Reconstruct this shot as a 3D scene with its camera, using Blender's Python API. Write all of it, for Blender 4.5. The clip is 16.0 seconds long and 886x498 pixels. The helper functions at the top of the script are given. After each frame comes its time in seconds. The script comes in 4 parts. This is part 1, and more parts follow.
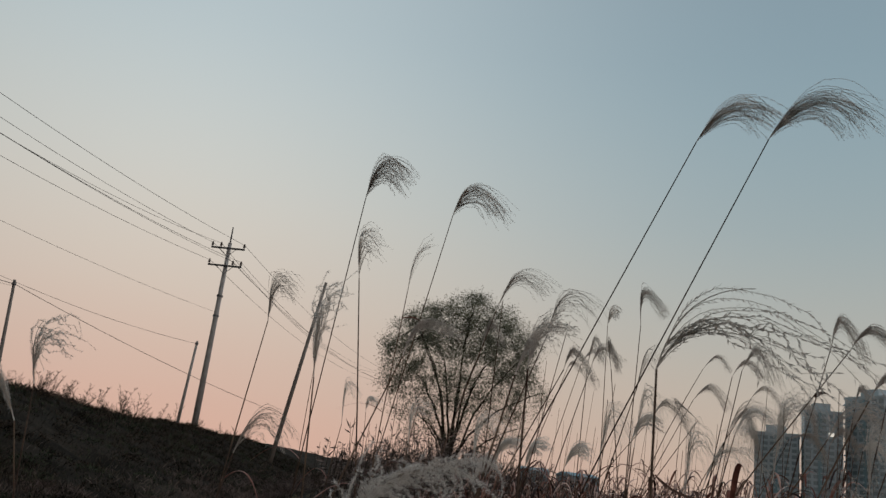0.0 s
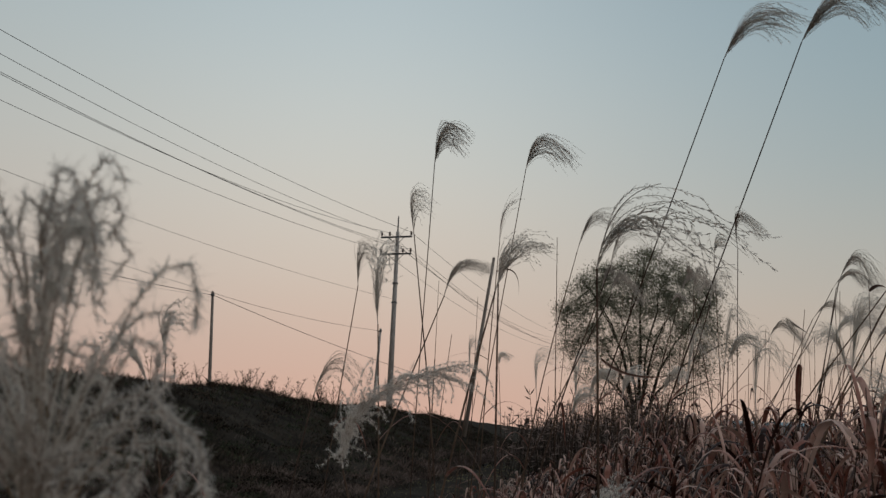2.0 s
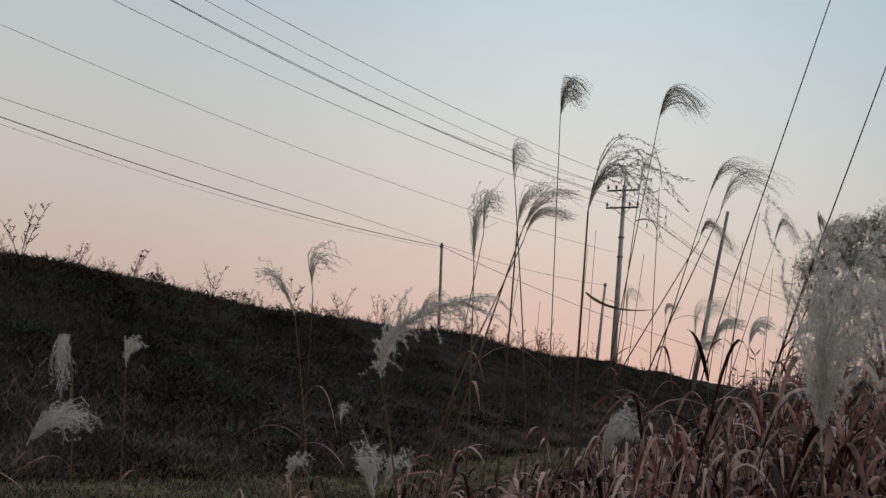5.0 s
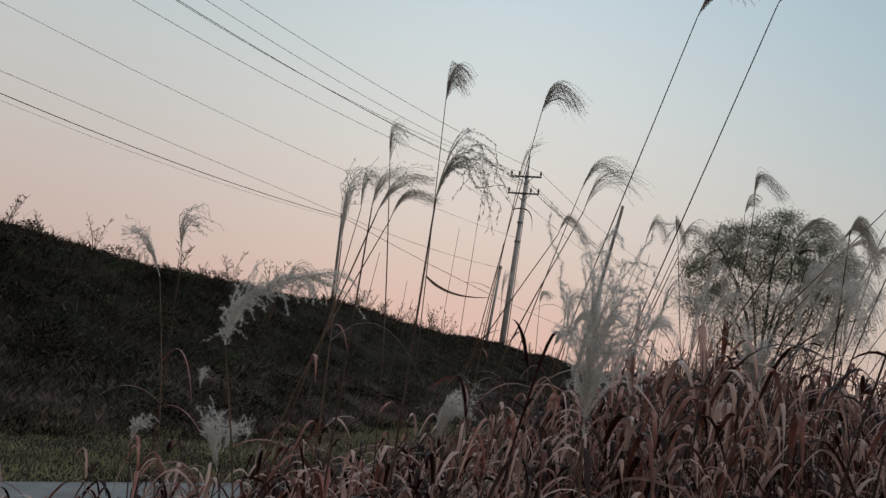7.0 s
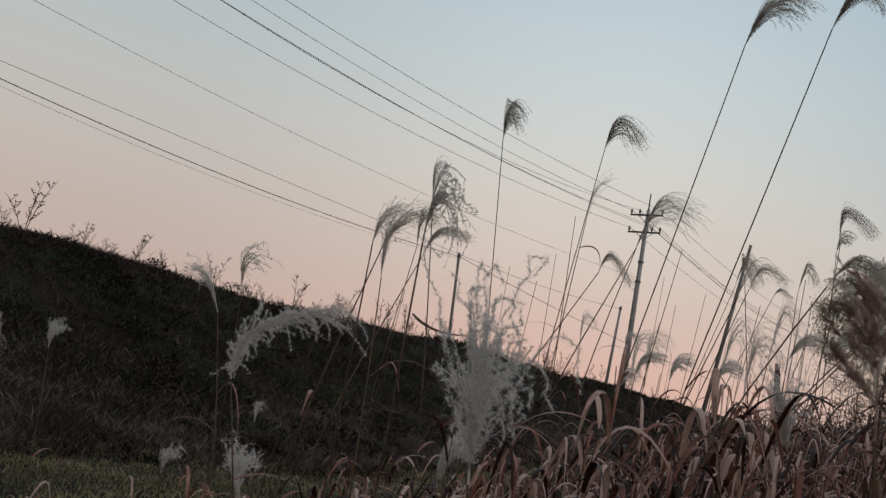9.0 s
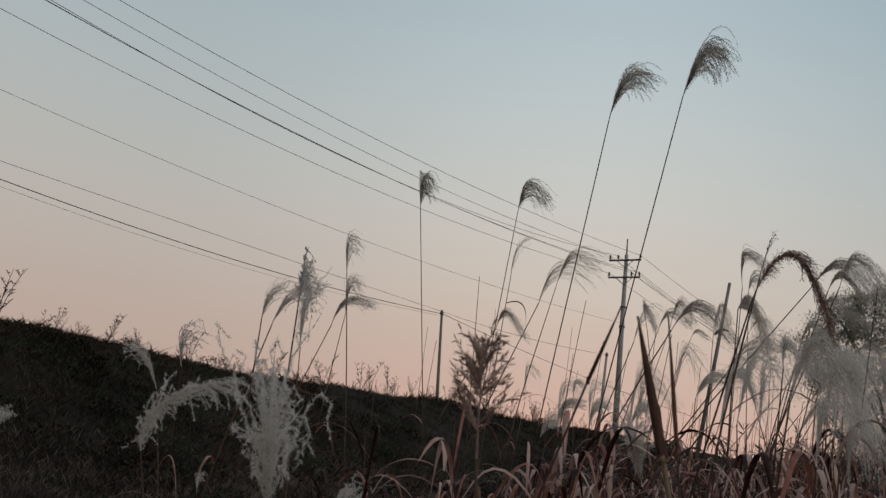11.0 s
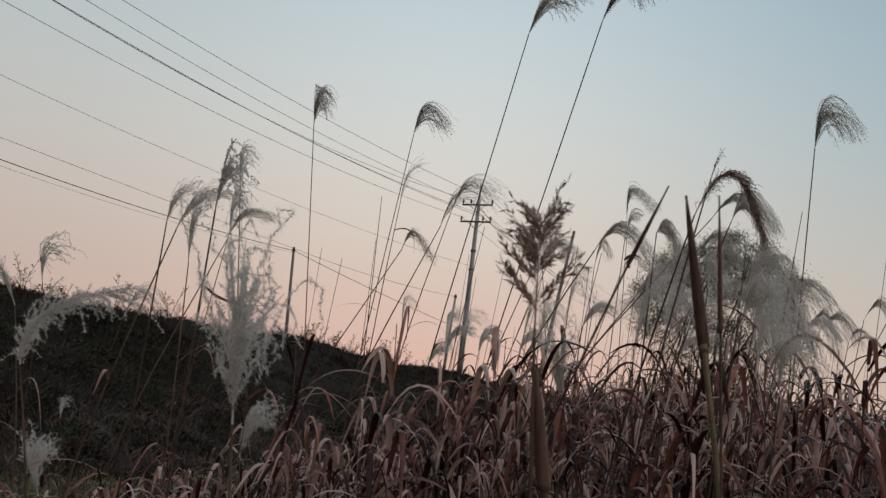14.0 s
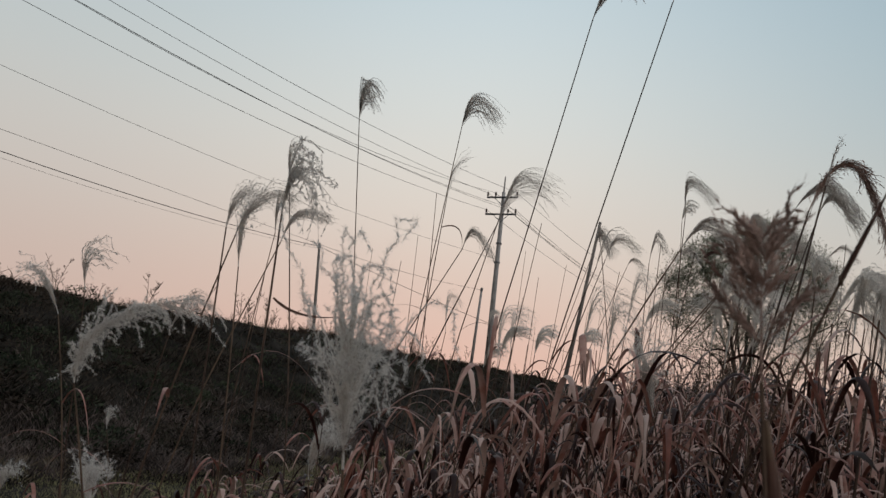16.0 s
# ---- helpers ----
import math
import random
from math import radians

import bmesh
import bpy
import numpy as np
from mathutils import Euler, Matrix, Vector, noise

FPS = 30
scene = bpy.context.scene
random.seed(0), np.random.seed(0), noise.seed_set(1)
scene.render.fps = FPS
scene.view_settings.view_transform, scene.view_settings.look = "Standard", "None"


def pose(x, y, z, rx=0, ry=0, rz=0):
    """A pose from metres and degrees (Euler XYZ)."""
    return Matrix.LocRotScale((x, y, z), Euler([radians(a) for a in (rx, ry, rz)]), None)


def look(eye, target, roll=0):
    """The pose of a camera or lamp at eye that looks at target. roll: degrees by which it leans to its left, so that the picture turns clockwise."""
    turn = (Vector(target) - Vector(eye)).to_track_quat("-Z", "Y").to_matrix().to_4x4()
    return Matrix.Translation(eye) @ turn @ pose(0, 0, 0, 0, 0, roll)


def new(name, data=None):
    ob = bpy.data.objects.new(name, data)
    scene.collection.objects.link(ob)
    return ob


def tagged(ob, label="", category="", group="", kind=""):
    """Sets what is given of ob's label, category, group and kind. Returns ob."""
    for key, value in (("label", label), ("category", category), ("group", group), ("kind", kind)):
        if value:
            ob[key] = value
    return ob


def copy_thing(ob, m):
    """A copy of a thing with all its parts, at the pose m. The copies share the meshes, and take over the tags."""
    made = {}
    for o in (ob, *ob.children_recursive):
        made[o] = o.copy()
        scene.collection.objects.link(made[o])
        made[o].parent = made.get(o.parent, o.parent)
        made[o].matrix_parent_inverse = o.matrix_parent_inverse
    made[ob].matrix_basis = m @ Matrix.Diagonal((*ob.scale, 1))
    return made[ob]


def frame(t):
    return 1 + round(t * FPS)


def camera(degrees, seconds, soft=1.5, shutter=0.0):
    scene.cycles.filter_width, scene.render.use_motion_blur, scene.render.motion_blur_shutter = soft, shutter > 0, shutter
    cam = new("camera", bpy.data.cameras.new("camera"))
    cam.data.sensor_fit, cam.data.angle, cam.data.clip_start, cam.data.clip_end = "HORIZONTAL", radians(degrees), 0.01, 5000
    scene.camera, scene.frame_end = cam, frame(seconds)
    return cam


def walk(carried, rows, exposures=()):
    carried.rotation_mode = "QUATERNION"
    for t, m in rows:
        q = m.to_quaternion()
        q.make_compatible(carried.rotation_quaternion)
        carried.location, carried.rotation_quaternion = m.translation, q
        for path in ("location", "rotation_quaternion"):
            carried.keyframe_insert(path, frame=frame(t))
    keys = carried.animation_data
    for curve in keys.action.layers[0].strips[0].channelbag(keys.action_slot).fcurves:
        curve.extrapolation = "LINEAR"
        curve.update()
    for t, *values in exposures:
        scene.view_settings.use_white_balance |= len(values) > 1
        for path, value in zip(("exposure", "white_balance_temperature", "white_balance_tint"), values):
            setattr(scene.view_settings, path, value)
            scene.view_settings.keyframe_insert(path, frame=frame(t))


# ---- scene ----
cam = camera(57.0, 16.0, soft=1.4)
PATH = [
    (0, (0.163, 0.436, 1.365), (-0.017, 2.356, 1.895), 7.1),
    (0.5, (0.365, 0.345, 1.351), (0.163, 2.269, 1.856), 5.4),
    (1, (0.442, 0.348, 1.31), (0.164, 2.267, 1.802), 4.0),
    (1.5, (0.478, 0.433, 1.268), (0.118, 2.344, 1.738), 3.3),
    (2, (0.642, 0.274, 1.257), (0.054, 2.136, 1.688), 2.2),
    (2.5, (0.753, 0.156, 1.233), (-0.023, 1.953, 1.644), 3.3),
    (3, (0.844, 0.123, 1.185), (-0.115, 1.835, 1.573), 2.6),
    (3.5, (0.935, 0.161, 1.153), (-0.056, 1.859, 1.522), 2.2),
    (3.7, (1.007, 0.188, 1.196), (-0.016, 1.872, 1.54), 2.4),
    (5.8, (1.25, 0.242, 1.226), (0.176, 1.909, 1.485), 7.2),
    (6, (1.265, 0.236, 1.233), (0.235, 1.933, 1.476), 7.4),
    (6.5, (1.329, 0.248, 1.233), (0.395, 2.0, 1.481), 8.5),
    (7, (1.361, 0.252, 1.235), (0.468, 2.023, 1.486), 9.2),
    (7.5, (1.393, 0.338, 1.199), (0.497, 2.11, 1.444), 10.0),
    (8, (1.437, 0.477, 1.215), (0.445, 2.197, 1.459), 12.0),
    (8.2, (1.456, 0.448, 1.257), (0.399, 2.132, 1.476), 13.2),
    (10.3, (1.973, 0.429, 1.299), (0.714, 1.924, 1.724), 6.9),
    (10.5, (2.003, 0.416, 1.302), (0.769, 1.931, 1.729), 6.7),
    (11, (2.046, 0.393, 1.323), (0.912, 1.982, 1.758), 6.7),
    (11.5, (2.069, 0.39, 1.32), (1.01, 2.026, 1.768), 7.1),
    (12, (2.074, 0.378, 1.308), (1.149, 2.09, 1.769), 6.4),
    (12.5, (2.057, 0.381, 1.308), (1.198, 2.128, 1.767), 6.4),
    (13, (1.974, 0.381, 1.289), (1.122, 2.136, 1.729), 7.1),
    (13.5, (1.867, 0.389, 1.258), (1.035, 2.168, 1.635), 7.0),
    (14, (1.788, 0.412, 1.234), (0.974, 2.207, 1.572), 7.0),
    (14.5, (1.728, 0.425, 1.236), (0.921, 2.225, 1.565), 6.5),
    (15, (1.623, 0.459, 1.237), (0.823, 2.262, 1.564), 6.2),
    (15.5, (1.554, 0.494, 1.255), (0.755, 2.299, 1.582), 6.2),
    (16, (1.585, 0.502, 1.271), (0.721, 2.278, 1.586), 6.3),
]
EXPOSURES = [(0.0, 0.07, 6600, 10), (0.6, 0.0, 6650, 10), (2.5, 0.02, 6600, 10), (3.0, 0.03, 6550, 10), (3.5, 0.12, 6500, 10), (6.0, 0.27, 6250, 10), (8.0, 0.25, 6250, 10), (10.5, 0.02, 6470, 10), (12.5, 0.0, 6450, 10), (13.5, 0.0, 6450, 10), (14.0, 0.2, 6380, 10), (14.5, 0.26, 6400, 10), (16.0, 0.28, 6400, 10)]
# the lens stands open: what is a hand's width away blurs
cam.data.dof.use_dof, cam.data.dof.focus_distance, cam.data.dof.aperture_fstop = True, 4.5, 12.0
walk(cam, [(t, look(eye, target, roll)) for t, eye, target, roll in PATH], EXPOSURES)

# ---- world: clear dusk sky after sunset, glow low in the west, blue above ----
def srgb(r, g, b):
    return tuple(((c / 255 + 0.055) / 1.055) ** 2.4 if c > 10 else c / 255 / 12.92 for c in (r, g, b)) + (1.0,)


world = bpy.data.worlds.new("dusk_sky")
scene.world = world
world.use_nodes = True
wn, wl = world.node_tree.nodes, world.node_tree.links
wn.clear()
w_out, w_bg = wn.new("ShaderNodeOutputWorld"), wn.new("ShaderNodeBackground")
w_co, w_sep = wn.new("ShaderNodeTexCoord"), wn.new("ShaderNodeSeparateXYZ")
wl.new(w_co.outputs["Generated"], w_sep.inputs[0])


def sky_ramp(stops):
    """Colour by height above the horizon (degrees)."""
    ramp = wn.new("ShaderNodeValToRGB")
    ramp.color_ramp.interpolation = "B_SPLINE"
    el = ramp.color_ramp.elements
    while len(el) < len(stops):
        el.new(0.5)
    for e, (deg, rgb) in zip(el, stops):
        e.position, e.color = math.sin(radians(deg)), srgb(*rgb)
    wl.new(w_sep.outputs["Z"], ramp.inputs[0])
    return ramp


glow_side = sky_ramp([(0, (211, 170, 153)), (4, (206, 175, 160)), (10, (205, 191, 178)), (18, (202, 203, 197)), (29, (174, 192, 200)), (50, (158, 170, 178)), (90, (136, 144, 154))])
right_side = sky_ramp([(0, (192, 165, 150)), (4, (190, 172, 157)), (10, (175, 174, 166)), (18, (150, 167, 172)), (29, (131, 156, 169)), (50, (122, 136, 148)), (90, (136, 144, 154))])
left_side = sky_ramp([(0, (190, 160, 148)), (4, (186, 164, 152)), (10, (186, 176, 167)), (18, (181, 184, 180)), (29, (159, 177, 185)), (50, (150, 162, 170)), (90, (136, 144, 154))])
back_side = sky_ramp([(0, (205, 178, 170)), (4, (208, 184, 176)), (10, (210, 193, 186)), (18, (205, 197, 194)), (29, (190, 192, 194)), (50, (160, 168, 176)), (90, (136, 144, 154))])
# the glow lies round 21 degrees left of the walk's first heading; to its right the sky turns blue, to its left dusky
GLOW = radians(-21)
w_flat, w_unit = wn.new("ShaderNodeVectorMath"), wn.new("ShaderNodeVectorMath")
w_flat.operation, w_unit.operation = "MULTIPLY", "NORMALIZE"
w_flat.inputs[1].default_value = (1.0, 1.0, 0.0)
wl.new(w_co.outputs["Generated"], w_flat.inputs[0])
wl.new(w_flat.outputs[0], w_unit.inputs[0])
w_across = wn.new("ShaderNodeVectorMath")
w_across.operation = "DOT_PRODUCT"
w_across.inputs[1].default_value = (math.cos(GLOW), -math.sin(GLOW), 0.0)
wl.new(w_unit.outputs[0], w_across.inputs[0])


def sky_towards(colour_from, colour_to, start, full):
    """Blends to another ramp with the turn away from the glow (sine of the angle, right positive)."""
    rng_node, mix = wn.new("ShaderNodeMapRange"), wn.new("ShaderNodeMix")
    rng_node.interpolation_type, mix.data_type = "SMOOTHSTEP", "RGBA"
    rng_node.inputs["From Min"].default_value, rng_node.inputs["From Max"].default_value = start, full
    wl.new(w_across.outputs["Value"], rng_node.inputs["Value"])
    wl.new(rng_node.outputs["Result"], mix.inputs["Factor"])
    wl.new(colour_from, mix.inputs["A"])
    wl.new(colour_to, mix.inputs["B"])
    return mix.outputs["Result"]


w_right = sky_towards(glow_side.outputs[0], right_side.outputs[0], -0.07, 0.72)
w_front = sky_towards(left_side.outputs[0], w_right, -0.62, -0.05)
# the pale counter-glow opposite
w_back = wn.new("ShaderNodeVectorMath")
w_back.operation = "DOT_PRODUCT"
w_back.inputs[1].default_value = (math.sin(radians(160)), math.cos(radians(160)), 0.0)
wl.new(w_co.outputs["Generated"], w_back.inputs[0])
w_range2 = wn.new("ShaderNodeMapRange")
w_range2.interpolation_type = "SMOOTHSTEP"
w_range2.inputs["From Min"].default_value, w_range2.inputs["From Max"].default_value = -0.35, 0.75
wl.new(w_back.outputs["Value"], w_range2.inputs["Value"])
w_mix2 = wn.new("ShaderNodeMix")
w_mix2.data_type = "RGBA"
wl.new(w_range2.outputs["Result"], w_mix2.inputs["Factor"])
wl.new(w_front, w_mix2.inputs["A"])
wl.new(back_side.outputs[0], w_mix2.inputs["B"])
wl.new(w_mix2.outputs["Result"], w_bg.inputs["Color"])
w_bg.inputs["Strength"].default_value = 1.0
wl.new(w_bg.outputs[0], w_out.inputs[0])


# ---- materials ----
def material(name, dark, light, scale=8.0, rough=0.8, spec=0.2, bump=0.0, fine=None, through_light=0.0, metal=0.0, per_object=0.0, island=0.0, stops=(0.35, 0.7), stretch=(1, 1, 1), middle=None):
    """Two-scale noise between two base colours, with fine relief; optional light shining through thin leaves."""
    m = bpy.data.materials.new(name)
    m.use_nodes = True
    n, l = m.node_tree.nodes, m.node_tree.links
    bsdf, out = n["Principled BSDF"], n["Material Output"]
    bsdf.inputs["Roughness"].default_value = rough
    bsdf.inputs["Specular IOR Level"].default_value = spec
    bsdf.inputs["Metallic"].default_value = metal
    co, mp = n.new("ShaderNodeTexCoord"), n.new("ShaderNodeMapping")
    mp.inputs["Scale"].default_value = stretch
    l.new(co.outputs["Object"], mp.inputs[0])
    big, small = n.new("ShaderNodeTexNoise"), n.new("ShaderNodeTexNoise")
    big.inputs["Scale"].default_value, big.inputs["Detail"].default_value = scale, 5
    small.inputs["Scale"].default_value, small.inputs["Detail"].default_value = fine or scale * 9, 3
    l.new(mp.outputs[0], big.inputs["Vector"])
    l.new(mp.outputs[0], small.inputs["Vector"])
    add = n.new("ShaderNodeMath")
    add.operation = "MULTIPLY_ADD"
    l.new(small.outputs["Fac"], add.inputs[0])
    add.inputs[1].default_value = 0.35
    l.new(big.outputs["Fac"], add.inputs[2])
    last = add.outputs[0]
    if per_object or island:
        rnd = n.new("ShaderNodeNewGeometry") if island else n.new("ShaderNodeObjectInfo")
        more = n.new("ShaderNodeMath")
        more.operation = "MULTIPLY_ADD"
        l.new(rnd.outputs["Random Per Island" if island else "Random"], more.inputs[0])
        more.inputs[1].default_value = island or per_object
        l.new(last, more.inputs[2])
        shift = n.new("ShaderNodeMath")
        shift.operation = "SUBTRACT"
        l.new(more.outputs[0], shift.inputs[0])
        shift.inputs[1].default_value = (island or per_object) / 2
        last = shift.outputs[0]
    ramp = n.new("ShaderNodeValToRGB")
    a, b = ramp.color_ramp.elements
    a.position, b.position = stops[0] + 0.17, stops[1] + 0.17
    a.color, b.color = (*dark, 1), (*light, 1)
    if middle:
        c = ramp.color_ramp.elements.new((stops[0] + stops[1]) / 2 + 0.17)
        c.color = (*middle, 1)
    l.new(last, ramp.inputs[0])
    l.new(ramp.outputs[0], bsdf.inputs["Base Color"])
    if bump:
        bp = n.new("ShaderNodeBump")
        bp.inputs["Strength"].default_value, bp.inputs["Distance"].default_value = bump, 0.02
        l.new(small.outputs["Fac"], bp.inputs["Height"])
        l.new(bp.outputs[0], bsdf.inputs["Normal"])
    if through_light:
        tr, mix = n.new("ShaderNodeBsdfTranslucent"), n.new("ShaderNodeMixShader")
        l.new(ramp.outputs[0], tr.inputs["Color"])
        mix.inputs[0].default_value = through_light
        l.new(bsdf.outputs[0], mix.inputs[1])
        l.new(tr.outputs[0], mix.inputs[2])
        l.new(mix.outputs[0], out.inputs["Surface"])
    return m


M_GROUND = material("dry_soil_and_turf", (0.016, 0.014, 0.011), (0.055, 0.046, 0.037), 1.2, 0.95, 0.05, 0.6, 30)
M_VERGE = material("short_verge_grass", (0.30, 0.29, 0.135), (0.52, 0.46, 0.25), 1.5, 0.9, 0.05, 0.0, 12, 0.3, island=0.15)
M_ROAD = material("worn_concrete", (0.25, 0.245, 0.235), (0.38, 0.375, 0.36), 2.2, 0.85, 0.2, 0.3, 60)
M_THATCH = material("brown_straw", (0.16, 0.125, 0.085), (0.36, 0.29, 0.21), 1.8, 0.9, 0.05, 0.0, 14, 0.2, island=0.3)
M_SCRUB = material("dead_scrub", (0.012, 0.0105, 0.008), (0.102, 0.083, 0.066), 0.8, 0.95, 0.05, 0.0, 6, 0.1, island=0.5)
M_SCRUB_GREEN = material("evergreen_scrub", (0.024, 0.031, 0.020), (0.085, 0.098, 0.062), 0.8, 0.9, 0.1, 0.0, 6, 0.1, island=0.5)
M_SHRUB = material("dead_shrub_twigs", (0.07, 0.058, 0.053), (0.28, 0.222, 0.195), 1.2, 0.95, 0.05, 0.0, 8, 0.1, island=0.5)
M_WEED = material("dry_weed", (0.03, 0.022, 0.015), (0.09, 0.07, 0.05), 20, 0.9, 0.05)
M_POLE = material("pole_concrete", (0.44, 0.43, 0.41), (0.60, 0.59, 0.56), 3, 0.85, 0.2, 0.2, 50)
M_WOODPOLE = material("weathered_wooden_pole", (0.26, 0.24, 0.215), (0.42, 0.39, 0.355), 6, 0.9, 0.1, 0.4, 40, stretch=(1, 1, 0.1))
M_STEEL = material("galvanised_steel", (0.16, 0.165, 0.17), (0.28, 0.28, 0.28), 10, 0.55, 0.4, metal=0.6)
M_PORCELAIN = material("brown_porcelain", (0.06, 0.035, 0.025), (0.10, 0.06, 0.04), 20, 0.3, 0.5)
M_WIRE = material("dark_cable", (0.05, 0.05, 0.052), (0.09, 0.09, 0.092), 5, 0.6, 0.3)
M_BARK = material("willow_bark", (0.03, 0.025, 0.02), (0.10, 0.08, 0.065), 4, 0.95, 0.05, 0.5, 30)
M_LEAF = material("late_willow_leaf", (0.14, 0.15, 0.105), (0.33, 0.33, 0.24), 0.9, 0.8, 0.1, 0.0, 5, 0.5, island=0.5)
M_BLADE = material("dry_red_blade", (0.032, 0.010, 0.007), (0.70, 0.50, 0.42), 3.0, 0.5, 0.4, 0.0, 40, 0.07, island=1.0, stops=(0.30, 0.84), middle=(0.37, 0.152, 0.110))
M_STALK = material("reed_stalk", (0.055, 0.032, 0.022), (0.17, 0.115, 0.075), 6, 0.6, 0.3, 0.0, 60, per_object=0.3)
M_PLUME = material("silvergrass_raceme", (0.58, 0.54, 0.49), (0.84, 0.80, 0.75), 14, 0.8, 0.1, 0.0, 90, 0.5, per_object=0.25)
M_FLUFF = material("silvery_seed_hair", (0.80, 0.775, 0.725), (0.94, 0.92, 0.88), 14, 0.75, 0.1, 0.0, 90, 0.5, per_object=0.2)
M_AXIS = material("tan_plume_branch", (0.20, 0.14, 0.095), (0.42, 0.32, 0.23), 14, 0.7, 0.2, 0.0, 90, 0.1)
M_BROWN = material("young_brown_panicle", (0.24, 0.15, 0.12), (0.66, 0.50, 0.42), 18, 0.75, 0.15, 0.0, 90, 0.2)
M_SHEATH = material("dry_leaf_sheath", (0.06, 0.030, 0.022), (0.22, 0.125, 0.09), 9, 0.6, 0.3, 0.3, 80, stretch=(1, 1, 0.15))
M_CANE = material("pale_cane", (0.20, 0.15, 0.09), (0.38, 0.30, 0.19), 12, 0.5, 0.3, 0.1, 80)
# distance haze is mixed into these colours: pale wall lifted and blued
M_WALL_HAZED = material("concrete_paled_by_haze", (0.52, 0.62, 0.66), (0.60, 0.70, 0.73), 0.08, 0.9, 0.1, 0.0, 0.8)
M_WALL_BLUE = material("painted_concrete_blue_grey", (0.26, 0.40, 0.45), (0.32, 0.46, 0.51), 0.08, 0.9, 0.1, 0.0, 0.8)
# glass lightened towards the wall, the haze being part of its base colour
M_GLASS_HAZED = material("window_glass_paled_by_haze", (0.26, 0.35, 0.38), (0.32, 0.41, 0.44), 0.5, 0.2, 0.5)
M_LIT = bpy.data.materials.new("lit_window")
M_LIT.use_nodes = True
M_LIT.node_tree.nodes["Principled BSDF"].inputs["Emission Color"].default_value = (1.0, 0.93, 0.8, 1)
M_LIT.node_tree.nodes["Principled BSDF"].inputs["Emission Strength"].default_value = 0.6
M_SHEET = material("blue_sheet_metal", (0.20, 0.36, 0.44), (0.30, 0.47, 0.55), 0.6, 0.6, 0.3)
M_SHEET_PALE = material("pale_sheet_metal", (0.27, 0.35, 0.38), (0.36, 0.44, 0.47), 0.6, 0.6, 0.3)


# ---- mesh helpers ----
class Geo:
    """Vertices and faces of one mesh."""

    def __init__(self):
        self.v, self.f = [], []

    def tube(self, pts, r0, r1, sides=3, caps=False):
        pts = [Vector(p) for p in pts]
        base, k = len(self.v), len(pts)
        side = None
        for i, p in enumerate(pts):
            d = (pts[min(i + 1, k - 1)] - pts[max(i - 1, 0)]).normalized()
            if side is None:
                side = d.orthogonal().normalized()
            else:
                side = (side - d * side.dot(d)).normalized()
            up = d.cross(side)
            r = r0 + (r1 - r0) * i / (k - 1)
            for s in range(sides):
                a = 2 * math.pi * s / sides
                self.v.append(p + (side * math.cos(a) + up * math.sin(a)) * r)
        for i in range(k - 1):
            for s in range(sides):
                a, b = base + i * sides + s, base + i * sides + (s + 1) % sides
                self.f.append((a, b, b + sides, a + sides))
        if caps:
            self.f.append(tuple(base + s for s in reversed(range(sides))))
            self.f.append(tuple(base + (k - 1) * sides + s for s in range(sides)))

    def blade(self, pts, widths, side, fold=0.25):
        """A leaf blade with a folded midrib along pts."""
        base, k = len(self.v), len(pts)
        side = Vector(side)
        for i, (p, w) in enumerate(zip(pts, widths)):
            d = (pts[min(i + 1, k - 1)] - pts[max(i - 1, 0)]).normalized()
            s = (side - d * side.dot(d))
            s = s.normalized() if s.length > 1e-4 else d.orthogonal().normalized()
            nrm = d.cross(s)
            self.v += [p - s * w + nrm * w * fold, p, p + s * w + nrm * w * fold]
        for i in range(k - 1):
            a = base + 3 * i
            self.f += [(a, a + 1, a + 4, a + 3), (a + 1, a + 2, a + 5, a + 4)]

    def diamond(self, p, d, s, length, width):
        b = len(self.v)
        m = p + d * length * 0.4
        self.v += [p, m + s * width, p + d * length, m - s * width]
        self.f.append((b, b + 1, b + 2, b + 3))

    def box(self, lo, hi):
        b = len(self.v)
        self.v += [Vector((x, y, z)) for z in (lo[2], hi[2]) for y in (lo[1], hi[1]) for x in (lo[0], hi[0])]
        self.f += [tuple(b + i for i in q) for q in ((0, 2, 3, 1), (4, 5, 7, 6), (0, 1, 5, 4), (2, 6, 7, 3), (0, 4, 6, 2), (1, 3, 7, 5))]

    def mesh(self, name, mat, smooth=False):
        me = bpy.data.meshes.new(name)
        me.from_pydata([tuple(v) for v in self.v], [], self.f)
        if mat:
            me.materials.append(mat)
        if smooth:
            me.shade_smooth()
        me.update()
        return me


def thing(name, at, label, category, group="", kind=""):
    ob = new(name)
    ob.location = at
    return tagged(ob, label, category, group, kind)


def part(name, geo, mat, parent, label="", at=None, smooth=False):
    """Links one mesh under a thing; the geometry is in world metres, moved to the parent's base."""
    off = Vector(at if at is not None else parent.location)
    geo.v = [Vector(v) - off for v in geo.v]
    ob = new(name, geo.mesh(name, mat, smooth))
    ob.parent = parent
    return tagged(ob, label)


def bez(a, b, c, t):
    return a * (1 - t) ** 2 + b * 2 * t * (1 - t) + c * t * t


RNG = random.Random(11)


def rvec(s=1.0):
    return Vector((RNG.gauss(0, s), RNG.gauss(0, s), RNG.gauss(0, s)))


# ---- ground: one sheet with the embankment, reaching the horizon ----
def foot_x(y):
    """The embankment's foot, and its crest, as lines along the road."""
    return -5.0 + 0.33 * (y - 4.9) if y < 7 else -4.3 - 0.115 * (y - 7)


def crest_x(y):
    return -10.6 - 0.15 * (y - 9)


